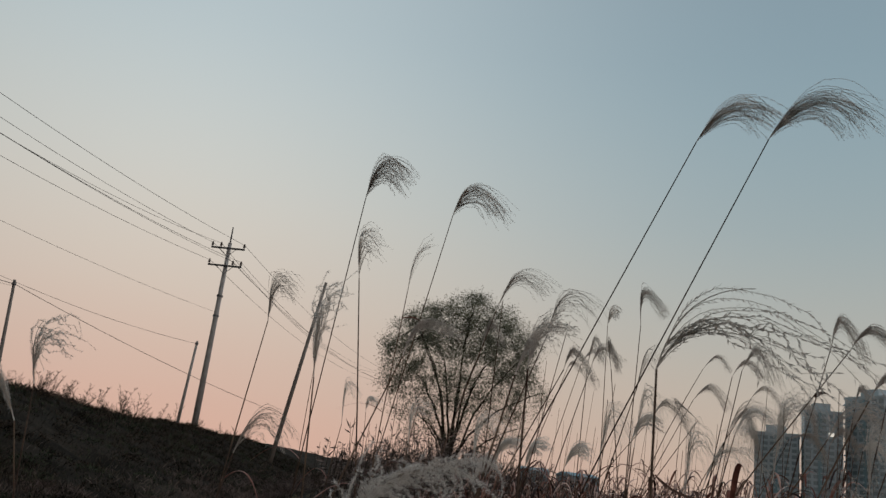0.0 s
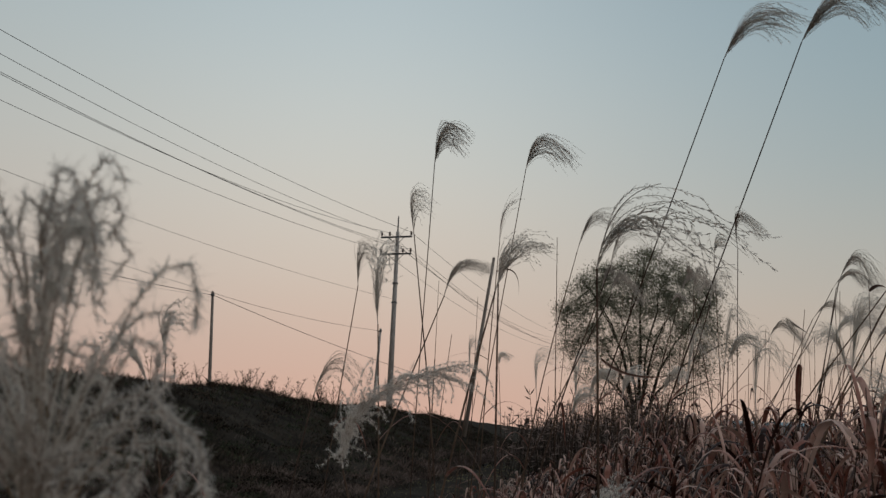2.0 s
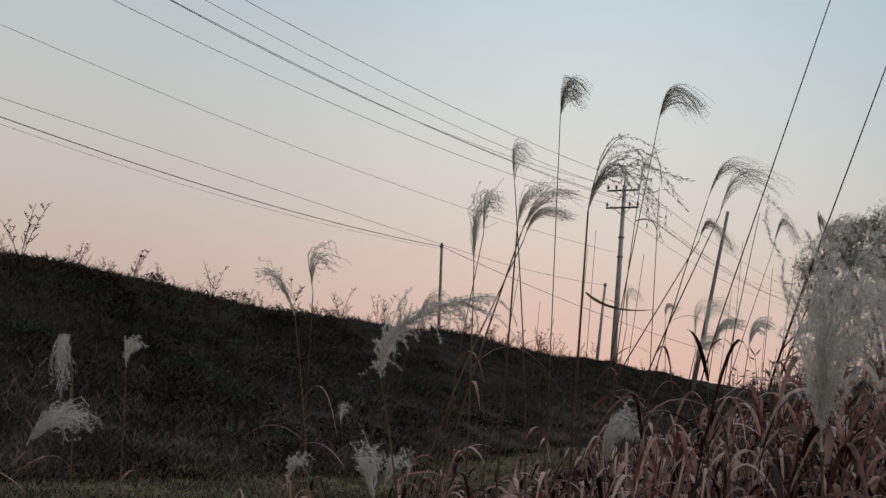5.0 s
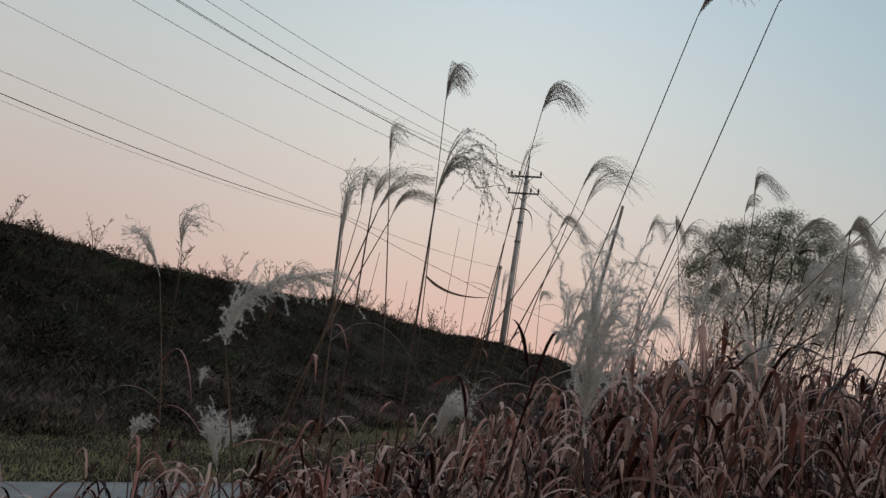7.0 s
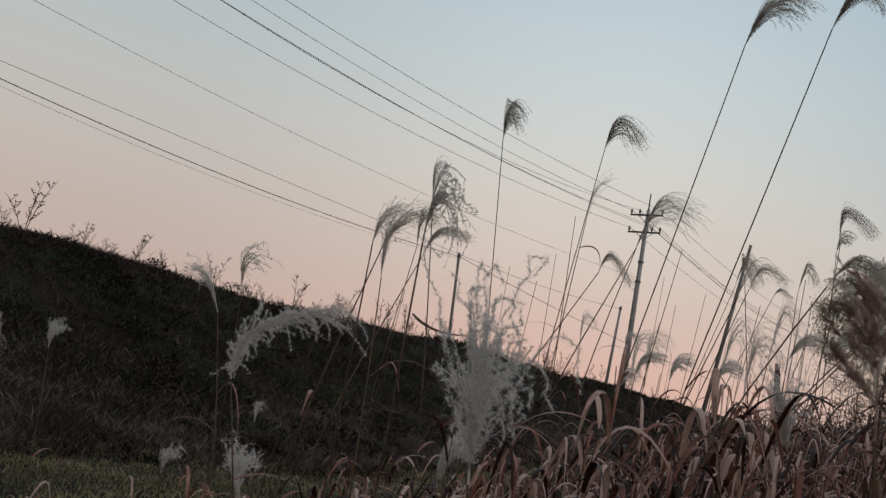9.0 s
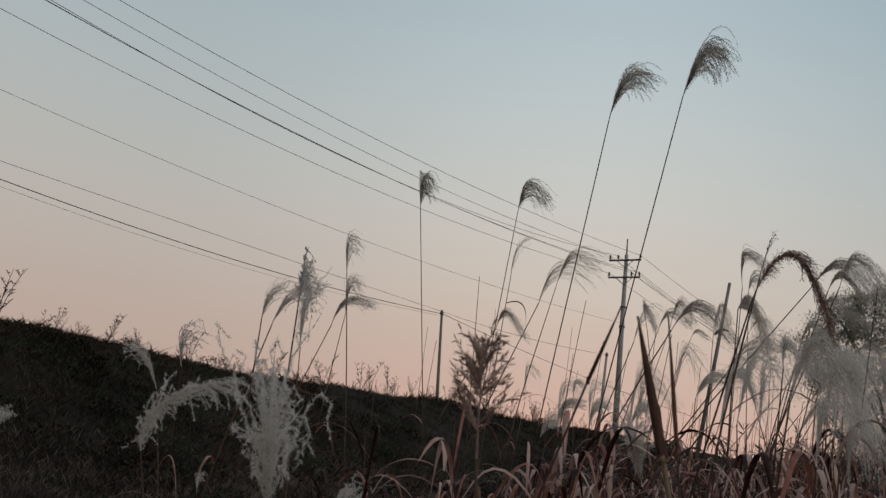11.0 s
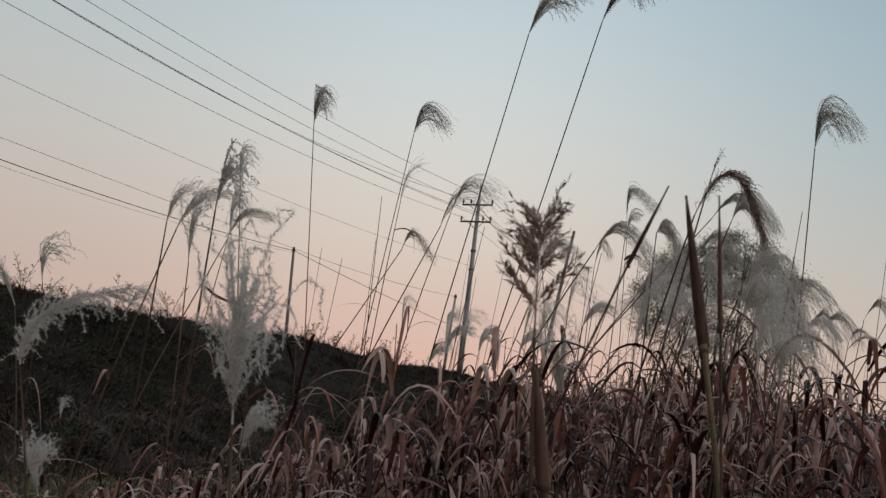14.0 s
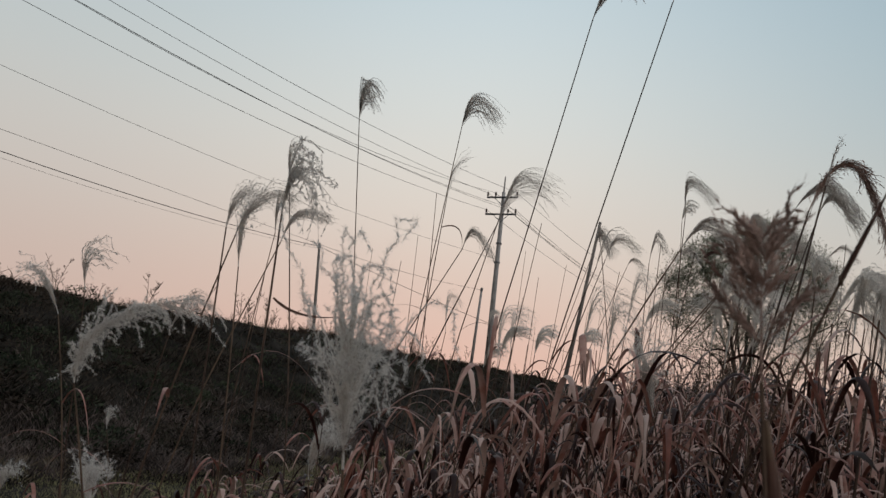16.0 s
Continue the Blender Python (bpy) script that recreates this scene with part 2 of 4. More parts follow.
def crest_z(y):
    return 2.12 + 0.10 * math.sin(y * 0.33 + 0.6) + 0.05 * math.sin(y * 0.9)


def ground_z(x, y):
    f, c = foot_x(max(-60, min(y, 160))), crest_x(max(-60, min(y, 160)))
    if x >= f:
        return 0.0
    t = (f - x) / (f - c)
    if t < 1:
        s = t * t * (3 - 2 * t) * 0.45 + t * 0.55
        return crest_z(y) * s + (0.12 * noise.noise((x * 0.9, y * 0.9, 3.0)) + 0.07 * noise.noise((x * 2.2, y * 2.2, 8.0))) * min(1, 4 * t) * min(1, 4 * (1 - t))
    back = x - c
    if back > -5:
        return crest_z(y)
    return max(0.0, crest_z(y) * (1 + (back + 5) / 9))


def build_ground():
    xs = sorted({-1500, -700, -300, -150, -80, -50, -36, *[-30 + 0.75 * i for i in range(24)], *[-12 + 0.25 * i for i in range(40)], *[-2 + 2 * i for i in range(9)], 20, 35, 60, 120, 300, 700, 1500})
    ys = sorted({-1500, -600, -200, -80, -40, -20, *[-12 + 1.0 * i for i in range(80)], *[-2 + 0.4 * i for i in range(50)], *[70 + 5 * i for i in range(15)], 160, 200, 300, 500, 900, 1600, 3000})
    g = Geo()
    for y in ys:
        for x in xs:
            g.v.append(Vector((x, y, ground_z(x, y))))
    w = len(xs)
    g.f = [(j * w + i, j * w + i + 1, (j + 1) * w + i + 1, (j + 1) * w + i) for j in range(len(ys) - 1) for i in range(w - 1)]
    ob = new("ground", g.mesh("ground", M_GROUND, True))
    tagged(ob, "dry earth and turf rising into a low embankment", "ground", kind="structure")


build_ground()


def road_x(y):
    return -3.25 + 0.36 * (y - 3.7) if y < 6 else -2.42 + 0.05 * (y - 6)


def build_road():
    g = Geo()
    ys = [-40 + 1.0 * i for i in range(110)]
    for y in ys:
        x = road_x(max(y, -6))
        g.v += [Vector((x, y, 0.0)), Vector((x + 0.02, y, 0.03)), Vector((x + 1.45, y, 0.034)), Vector((x + 1.47, y, 0.0))]
    for j in range(len(ys) - 1):
        for i in range(3):
            a = 4 * j + i
            g.f.append((a, a + 1, a + 5, a + 4))
    tagged(new("road", g.mesh("road", M_ROAD)), "narrow pale concrete track beside the embankment", "road", kind="structure")


build_road()


# ---- embankment cover ----
def scrub(name, count, x_at, mat, size, label, seed, zone=0.0, slim=1.0, near_share=0.6, clumpy=1.1):
    rng = random.Random(seed)
    g = Geo()
    for _ in range(count):
        y = rng.uniform(-2, 14) if rng.random() < near_share else rng.uniform(2, 62)
        x = x_at(y, rng)
        if zone and noise.noise((x * 0.5, y * 0.5, seed)) < zone - 0.5:
            continue
        z = ground_z(x, y)
        clump = noise.noise((x * 1.3, y * 1.3, 4.0 + seed)) + 0.5 * noise.noise((x * 3.1, y * 3.1, seed))
        s = size * rng.uniform(0.5, 1.4) * (1.0 if y < 20 else 1.4) * max(0.35, 1.0 + clumpy * clump)
        for _ in range(4):
            a = rng.uniform(0, 6.283)
            lean = rng.uniform(0.1, 1.0)
            d = Vector((math.cos(a) * lean, math.sin(a) * lean, 1)).normalized()
            side = d.cross(Vector((rng.gauss(0, 1), rng.gauss(0, 1), 0.2))).normalized()
            p = Vector((x, y, z - 0.02)) + Vector((rng.gauss(0, 0.06), rng.gauss(0, 0.06), 0))
            ln, w = s * rng.uniform(0.6, 1.3), s * rng.uniform(0.03, 0.075) * slim
            b = len(g.v)
            mid = p + d * ln * 0.55 + Vector((0, 0, -0.02))
            end = p + d * ln + Vector((math.cos(a), math.sin(a), -0.6)) * ln * 0.22
            g.v += [p - side * w * 0.5, p + side * w * 0.5, mid + side * w, end, mid - side * w]
            g.f += [(b, b + 1, b + 2, b + 4), (b + 4, b + 2, b + 3)]
    tagged(new(name, g.mesh(name, mat)), label, "undergrowth", kind="stuff")


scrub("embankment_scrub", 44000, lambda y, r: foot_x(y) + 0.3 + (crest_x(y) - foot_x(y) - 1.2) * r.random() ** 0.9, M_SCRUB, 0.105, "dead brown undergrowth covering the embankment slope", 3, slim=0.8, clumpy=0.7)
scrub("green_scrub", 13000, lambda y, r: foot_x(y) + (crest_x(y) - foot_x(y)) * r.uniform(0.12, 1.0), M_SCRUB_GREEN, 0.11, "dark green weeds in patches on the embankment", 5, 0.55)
scrub("dead_shrub_band", 34000, lambda y, r: foot_x(y) - 0.1 - abs(r.gauss(0, 0.85)), M_SHRUB, 0.105, "dull purple brown dead shrubs along the embankment foot", 9, slim=0.55)
scrub("verge_grass", 42000, lambda y, r: r.uniform(foot_x(y) - 0.3, max(foot_x(y) + 0.2, road_x(y) + 0.03)), M_VERGE, 0.045, "short yellow green grass on the road verge", 7, slim=1.3, near_share=0.92, clumpy=0.25)
scrub("verge_thatch", 16000, lambda y, r: r.uniform(foot_x(y) - 0.5, max(foot_x(y) + 0.2, road_x(y) + 0.05)), M_THATCH, 0.05, "flattened brown straw among the verge grass", 19, slim=1.6, near_share=0.92, clumpy=0.9)
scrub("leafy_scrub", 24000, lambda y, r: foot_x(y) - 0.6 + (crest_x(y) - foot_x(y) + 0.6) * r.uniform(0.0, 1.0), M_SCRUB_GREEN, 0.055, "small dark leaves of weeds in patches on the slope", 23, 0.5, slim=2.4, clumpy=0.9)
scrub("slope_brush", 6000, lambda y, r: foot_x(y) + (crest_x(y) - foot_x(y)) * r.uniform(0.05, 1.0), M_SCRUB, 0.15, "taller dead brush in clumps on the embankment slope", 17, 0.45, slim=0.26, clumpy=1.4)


def slope_bush(name, count, mat, label, seed):
    """Low rounded bushes of small leaves and twigs, standing on the slope."""
    rng = random.Random(seed)
    g = Geo()
    for _ in range(count):
        y = rng.uniform(-1, 16) if rng.random() < 0.7 else rng.uniform(16, 50)
        x = foot_x(y) + (crest_x(y) - foot_x(y)) * rng.uniform(0.06, 0.96)
        base = Vector((x, y, ground_z(x, y)))
        r, h = rng.uniform(0.16, 0.42), rng.uniform(0.12, 0.30)
        for _ in range(int(420 * r)):
            a, u = rng.uniform(0, 6.283), rng.random() ** 0.6
            k = rng.uniform(0.75, 1.1)
            p = base + Vector((math.cos(a) * r * u * k, math.sin(a) * r * u * k, h * math.sqrt(max(0.0, 1 - u * u)) * k - 0.02))
            d = Vector((math.cos(a) * u + rng.gauss(0, 0.4), math.sin(a) * u + rng.gauss(0, 0.4), rng.gauss(0.3, 0.4))).normalized()
            side = d.cross(rvec()).normalized()
            ln, w = rng.uniform(0.03, 0.075), rng.uniform(0.007, 0.018)
            b = len(g.v)
            g.v += [p - d * ln * 0.5, p + side * w, p + d * ln * 0.5, p - side * w]
            g.f.append((b, b + 1, b + 2, b + 3))
    tagged(new(name, g.mesh(name, mat)), label, "undergrowth", kind="stuff")


RNG.seed(31)
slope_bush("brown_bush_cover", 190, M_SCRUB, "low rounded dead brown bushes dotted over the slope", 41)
slope_bush("green_bush_cover", 85, M_SCRUB_GREEN, "low rounded dull green bushes dotted over the slope", 43)

scrub("crest_tufts", 2600, lambda y, r: crest_x(y) + r.gauss(0.1, 0.5), M_WEED, 0.12, "thin dead grass tufts along the embankment crest", 13)


def weed_geo(seed, height):
    rng = random.Random(seed)
    g = Geo()
    for _ in range(rng.randint(2, 4)):
        a = rng.uniform(0, 6.283)
        top = Vector((math.cos(a) * height * 0.36, math.sin(a) * height * 0.36, height * rng.uniform(0.55, 1)))
        stem = [bez(Vector((0, 0, -0.05)), Vector((top.x * 0.2, top.y * 0.2, top.z * 0.6)), top, i / 6) for i in range(7)]
        g.tube(stem, height * 0.009, height * 0.004)
        for _ in range(rng.randint(7, 12)):
            t = rng.uniform(0.35, 1.0)
            p = stem[int(t * 6)]
            b = rng.uniform(0, 6.283)
            ln = height * rng.uniform(0.10, 0.26) * (1.3 - t * 0.7)
            e = p + Vector((math.cos(b) * ln * 0.7, math.sin(b) * ln * 0.7, ln * 0.75))
            g.tube([p, (p + e) / 2 + Vector((0, 0, -ln * 0.08)), e], height * 0.005, height * 0.0025)
            for _ in range(5):
                q = p.lerp(e, rng.uniform(0.4, 1.05))
                d = Vector((rng.gauss(0, 1), rng.gauss(0, 1), 0.6)).normalized()
                g.diamond(q, d, d.orthogonal().normalized(), height * rng.uniform(0.02, 0.05), height * rng.uniform(0.005, 0.012))
    return g


def build_weeds():
    kinds, firsts = [], []
    for k in range(6):
        ob = new("dry_weed", weed_geo(40 + k, 0.62).mesh("dry_weed", M_WEED))
        tagged(ob, "dead branching weed with small seed heads on the embankment", "weed", "weeds on the embankment")
        kinds.append(ob)
    rng = random.Random(5)
    for i in range(270):
        y = rng.uniform(2, 30) if i % 3 else rng.uniform(24, 62)
        x = crest_x(y) + rng.uniform(-0.6, 1.2)
        s = rng.uniform(0.25, 1.0) * (1.5 if rng.random() < 0.2 else 0.75) * (1.25 if y > 26 else 1.0)
        m = pose(x, y, ground_z(x, y), 0, 0, rng.uniform(0, 360)) @ Matrix.Scale(s, 4)
        if i < 6:
            firsts.append(m)
        else:
            copy_thing(kinds[i % 6], m)
    for ob, m in zip(kinds, firsts):
        ob.matrix_basis = m


build_weeds()

# ---- utility poles and cables ----
POLE_A, ARM1, ARM2, TOP_A = Vector((-15.55, 42.84, 0)), 11.86, 10.87, 13.12


def utility_pole():
    p = POLE_A.copy()
    p.z = ground_z(p.x, p.y) - 0.1
    ob = thing("utility_pole", p, "grey concrete utility pole with two steel crossarms", "utility pole")
    g = Geo()
    g.tube([p, Vector((p.x, p.y, 7)), Vector((p.x, p.y, 12.2))], 0.17, 0.10, 12, True)
    part("shaft", g, M_POLE, ob, smooth=True)
    g = Geo()
    g.tube([Vector((p.x, p.y, 12.1)), Vector((p.x, p.y, TOP_A))], 0.05, 0.035, 8, True)
    part("top_spike", g, M_STEEL, ob, "steel earth wire spike")
    for z in (ARM1, ARM2):
        g = Geo()
        g.box((p.x - 0.95, p.y - 0.19, z - 0.045), (p.x + 0.93, p.y - 0.11, z + 0.045))
        arm = part("crossarm", g, M_STEEL, ob, "galvanised steel crossarm")
        for dx in (-0.9, 0.88, -0.42 if z == ARM1 else 0.42):
            g = Geo()
            b = Vector((p.x + dx, p.y - 0.15, z + 0.04))
            g.tube([b, b + Vector((0, 0, 0.08))], 0.02, 0.02, 6)
            g.tube([b + Vector((0, 0, 0.06)), b + Vector((0, 0, 0.14)), b + Vector((0, 0, 0.27))], 0.07, 0.05, 8, True)
            part("insulator", g, M_PORCELAIN, arm, "brown porcelain insulator", at=ob.location)
        g = Geo()
        g.tube([Vector((p.x - 0.5, p.y - 0.15, z)), Vector((p.x, p.y - 0.12, z - 0.45))], 0.018, 0.018, 5)
        g.tube([Vector((p.x + 0.5, p.y - 0.15, z)), Vector((p.x, p.y - 0.12, z - 0.45))], 0.018, 0.018, 5)
        part("brace", g, M_STEEL, ob)
    for z in (9.2, 8.1):
        g = Geo()
        g.tube([Vector((p.x, p.y, z - 0.05)), Vector((p.x, p.y, z + 0.05))], 0.17, 0.17, 10, True)
        part("clamp_band", g, M_STEEL, ob)


def plain_pole(at, top, r0, r1, mat, label, fittings=True):
    at = Vector(at)
    at.z = ground_z(at.x, at.y) - 0.1
    ob = thing("plain_pole", at, label, "pole")
    top = Vector(top)
    g = Geo()
    g.tube([at, at.lerp(top, 0.5), top], r0, r1, 10, True)
    part("shaft", g, mat, ob, smooth=True)
    if fittings:
        g = Geo()
        q = at.lerp(top, 0.97)
        g.tube([q - Vector((0, 0, 0.06)), q + Vector((0, 0, 0.06))], r1 + 0.03, r1 + 0.03, 8, True)
        part("cable_clamp", g, M_STEEL, ob)


utility_pole()
plain_pole((-20.6, 33.2, 0), (-21.05, 33.28, 7.18), 0.09, 0.06, M_WOODPOLE, "slim dark wooden pole carrying low telephone cables")
plain_pole((-11.75, 44.6, 0), (-10.3, 44.66, 10.94), 0.125, 0.08, M_WOODPOLE, "tall leaning dark pole with no crossarm", False)
plain_pole((-16.1, 41.9, 0), (-15.95, 41.99, 6.53), 0.09, 0.06, M_POLE, "thin pale pole behind the embankment")


def cable(name, a, b, sag, r, label):
    a, b = Vector(a), Vector(b)
    g = Geo()
    pts = []
    for i in range(41):
        t = i / 40
        p = a.lerp(b, t)
        p.z -= sag * 4 * t * (1 - t)
        pts.append(p)
    g.tube(pts, r, r, 4)
    ob = new(name, g.mesh(name, M_WIRE))
    tagged(ob, label, "cable", "overhead cables")


# spans run from the crossarms up to the next pole along the line, and on behind
NEAR_Y, FAR_Y = 3.0, 92.0
for x0, z0, rise, sag in ((-14.67, 12.12, 3.29, 1.10), (-15.97, 12.12, 3.30, 1.87), (-16.45, 12.12, 3.80, 1.23), (-15.13, 11.13, 3.32, 1.23), (-14.67, 11.13, 3.18, 1.38), (-16.45, 11.13, 2.88, 1.26)):
    cable("power_cable", (x0, 42.69, z0), (x0 - 9.0, NEAR_Y, z0 + rise), sag, 0.0105, "dark power cable slung along the pole line")
    cable("power_cable", (x0, 42.69, z0), (x0 + 3.0, FAR_Y, z0 - 0.6), sag, 0.0105, "dark power cable slung along the pole line")
cable("telephone_cable", (-15.6, 42.7, 8.3), (-24.0, NEAR_Y, 10.75), 0.9, 0.0075, "thin telephone cable running between poles")
cable("telephone_cable", (-21.0, 33.28, 7.10), (-24.5, NEAR_Y, 8.26), 0.02, 0.009, "thin telephone cable running between poles")
cable("telephone_cable", (-21.0, 33.28, 7.00), (-24.5, NEAR_Y, 8.39), 0.74, 0.017, "thick telephone cable running between poles")
cable("telephone_cable", (-21.0, 33.28, 6.90), (-24.5, NEAR_Y, 8.20), 0.80, 0.006, "thin telephone cable running between poles")
cable("telephone_cable", (-21.0, 33.28, 7.1), (-15.95, 41.99, 6.4), 0.2, 0.010, "thin telephone cable running between poles")
cable("telephone_cable", (-21.0, 33.28, 7.0), (-14.5, 56.0, 4.0), 0.3, 0.014, "thick telephone cable running between poles")


# ---- willow ----
def willow(at, height, width):
    rng = random.Random(21)
    at = Vector(at)
    ob = thing("willow_tree", at, "round bushy willow with thin grey leaves", "tree")
    limb_meshes, twigs, leaves = [], Geo(), Geo()
    centre = at + Vector((0.35, 0, 6.7))
    rad = Vector((width / 2, width / 2.2, height - 6.7))

    def inside(p):
        q = p - centre
        low = 1.0 if q.z > 0 else 1.25
        a = math.atan2(q.y, q.x)
        bump = 1 + 0.13 * noise.noise((math.cos(a) * 1.7, math.sin(a) * 1.7, q.z * 0.45)) + 0.07 * noise.noise(q * 1.3)
        return (q.x / rad.x) ** 2 + (q.y / rad.y) ** 2 + (q.z / (rad.z * low)) ** 2 < bump * bump

    def leaf(q):
        # the lower crown is nearly bare
        if rng.random() > min(1.0, 0.25 + max(0.0, q.z - 4.2) * 0.22):
            return
        d = Vector((rng.gauss(0, 1), rng.gauss(0, 1), rng.gauss(-0.4, 0.8))).normalized()
        leaves.diamond(q, d, d.orthogonal().normalized(), rng.uniform(0.10, 0.19), rng.uniform(0.014, 0.026))

    trunk = Geo()
    fork = at + Vector((0.0, 0, 2.1))
    trunk.tube([at - Vector((0, 0, 0.1)), at + Vector((0.05, 0, 1.1)), fork], 0.36, 0.24, 9, True)
    nodes = []
    for i in range(15):
        a = i * 2.4 + rng.uniform(-0.3, 0.3)
        up = rng.uniform(-0.75, 1.0) if i else 1.0
        flat = math.sqrt(max(0.0, 1 - up * up)) * 0.9
        aim = centre + Vector((math.cos(a) * flat * rad.x, math.sin(a) * flat * rad.y, up * rad.z * 0.92))
        start = fork - Vector((0, 0, rng.uniform(0, 1.3)))
        ctrl = start + Vector(((aim.x - start.x) * 0.3, (aim.y - start.y) * 0.3, max(1.2, (aim.z - start.z) * 0.75)))
        pts = [bez(start, ctrl, aim, t / 10) + Vector((rng.gauss(0, 0.05), rng.gauss(0, 0.05), 0)) * (t > 0) for t in range(11)]
        g = Geo()
        g.tube(pts, 0.075, 0.02, 5)
        limb_meshes.append(g)
        nodes += [(p, 0.03) for p in pts[3:]]
    # side branches, then twigs, each from the nearest wood
    for level, (count, reach, r) in enumerate(((130, 1.8, 0.022), (420, 1.0, 0.011), (900, 0.6, 0.007))):
        fresh = []
        for _ in range(count):
            while True:
                q = Vector((rng.uniform(-1, 1), rng.uniform(-1, 1), rng.uniform(-1.15, 1)))
                if q.length < 1.05 and q.length > (0.2, 0.35, 0.45)[level]:
                    p = centre + Vector((q.x * rad.x, q.y * rad.y, q.z * rad.z))
                    if inside(p):
                        break
            near = min(nodes, key=lambda m: (m[0] - p).length_squared)[0]
            if (near - p).length > reach * 1.7:
                p = near.lerp(p, reach * 1.7 / (near - p).length)
            mid = near.lerp(p, 0.5) + Vector((rng.gauss(0, 0.07), rng.gauss(0, 0.07), 0.12))
            pts = [bez(near, mid, p, t / 5) for t in range(6)]
            twigs.tube(pts, r, r * 0.4, 3)
            fresh += [(x, r) for x in pts[2:]]
            if level:
                for _ in range((0, 42, 62)[level]):
                    leaf(pts[rng.randint(1, 5)] + Vector((rng.gauss(0, 0.20), rng.gauss(0, 0.20), rng.gauss(0, 0.18))))
        nodes += fresh
    part("trunk", trunk, M_BARK, ob)
    for g in limb_meshes:
        part("limb", g, M_BARK, ob)
    tagged(part("twig_mass", twigs, M_BARK, ob), kind="stuff")
    part("crown", leaves, M_LEAF, ob, "thin grey green leaves with gaps")


willow((-2.3, 44.0, 0.0), 11.1, 9.4)


# ---- brushwood round the willow's foot ----
def thicket():
    rng = random.Random(64)
    stems, leaves = Geo(), Geo()
    for _ in range(1500):
        y = rng.uniform(24, 46)
        x = rng.uniform(foot_x(y) + 1.5, 3.5) if rng.random() < 0.5 else rng.gauss(-1.8, 3.0)
        if x < foot_x(y) + 1.0:
            continue
        h = rng.uniform(0.9, 1.9) + 1.3 * math.exp(-((x + 2.0) / 3.2) ** 2) * rng.random()
        root = Vector((x, y, -0.05))
        top = root + Vector((rng.gauss(0.1, 0.25), rng.gauss(0, 0.25), h))
        mid = root.lerp(top, 0.5) + Vector((rng.gauss(0, 0.06), 0, 0))
        stems.tube([root, mid, top], 0.016, 0.006, 3)
        for _ in range(9):
            p = root.lerp(top, rng.uniform(0.25, 1.0))
            d = Vector((rng.gauss(0, 1), rng.gauss(0, 1), rng.gauss(0.3, 0.7))).normalized()
            leaves.diamond(p, d, d.orthogonal().normalized(), rng.uniform(0.15, 0.42), rng.uniform(0.012, 0.035))
    tagged(new("brushwood_stems", stems.mesh("brushwood_stems", M_BARK)), "thin brown stems of brushwood round the willow", "brushwood", kind="stuff")
    tagged(new("brushwood_leaves", leaves.mesh("brushwood_leaves", M_SHRUB)), "dull brown leaves of brushwood round the willow", "brushwood", kind="stuff")


thicket()


# ---- far buildings ----
def tower(at, turn, w, d, h, storeys, bays, label, balconies=True, lamps=()):
    at = Vector(at)
    ob = thing("apartment_tower", at, label, "apartment building", "apartment towers")
    ob.rotation_euler = (0, 0, radians(turn))
    g = Geo()
    g.box((-w / 2, -d / 2, 0), (w / 2, d / 2, h))
    part("wall", g, M_WALL_HAZED, ob, at=(0, 0, 0))
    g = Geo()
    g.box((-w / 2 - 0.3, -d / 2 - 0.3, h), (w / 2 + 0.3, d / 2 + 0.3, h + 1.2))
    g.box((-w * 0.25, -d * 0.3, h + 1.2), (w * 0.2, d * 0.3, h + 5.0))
    part("roof", g, M_WALL_HAZED, ob, "pale parapet and lift house", at=(0, 0, 0))
    sh = h / storeys
    bw = w / bays
    win = Geo()
    win.box((-bw * 0.34, -d / 2 - 0.12, -sh * 0.28), (bw * 0.34, -d / 2 + 0.1, sh * 0.3))
    me, lit = win.mesh("window", M_GLASS_HAZED), win.mesh("window", M_LIT)
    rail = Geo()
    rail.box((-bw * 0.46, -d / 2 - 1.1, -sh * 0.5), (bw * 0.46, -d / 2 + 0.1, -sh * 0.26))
    mb = rail.mesh("balcony", M_WALL_HAZED)
    for s in range(storeys):
        for b in range(bays):
            x, z = -w / 2 + bw * (b + 0.5), sh * (s + 0.5)
            o = new("window", lit if (s, b) in lamps else me)
            o.parent, o.location = ob, (x, 0, z)
            if balconies and b % 2 == 0:
                o = new("balcony", mb)
                o.parent, o.location = ob, (x, 0, z)
    side = Geo()
    side.box((-w / 2 - 0.12, -1.2, -sh * 0.25), (-w / 2 + 0.1, 1.2, sh * 0.28))
    ms = side.mesh("window", M_GLASS_HAZED)
    for s in range(storeys):
        for yy in (-d / 4, d / 4):
            o = new("window", ms)
            o.parent, o.location = ob, (0, yy, sh * (s + 0.5))
    g = Geo()
    g.box((-w / 2 + bw * (bays // 2) - 0.8, -d / 2 - 0.5, 0), (-w / 2 + bw * (bays // 2) + 0.8, -d / 2 + 0.1, h))
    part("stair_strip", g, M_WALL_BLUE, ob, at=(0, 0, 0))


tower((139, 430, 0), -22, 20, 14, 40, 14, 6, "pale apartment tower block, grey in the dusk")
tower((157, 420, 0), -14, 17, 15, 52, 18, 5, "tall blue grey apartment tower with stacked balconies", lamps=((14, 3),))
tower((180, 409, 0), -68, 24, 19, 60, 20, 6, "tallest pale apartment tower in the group")


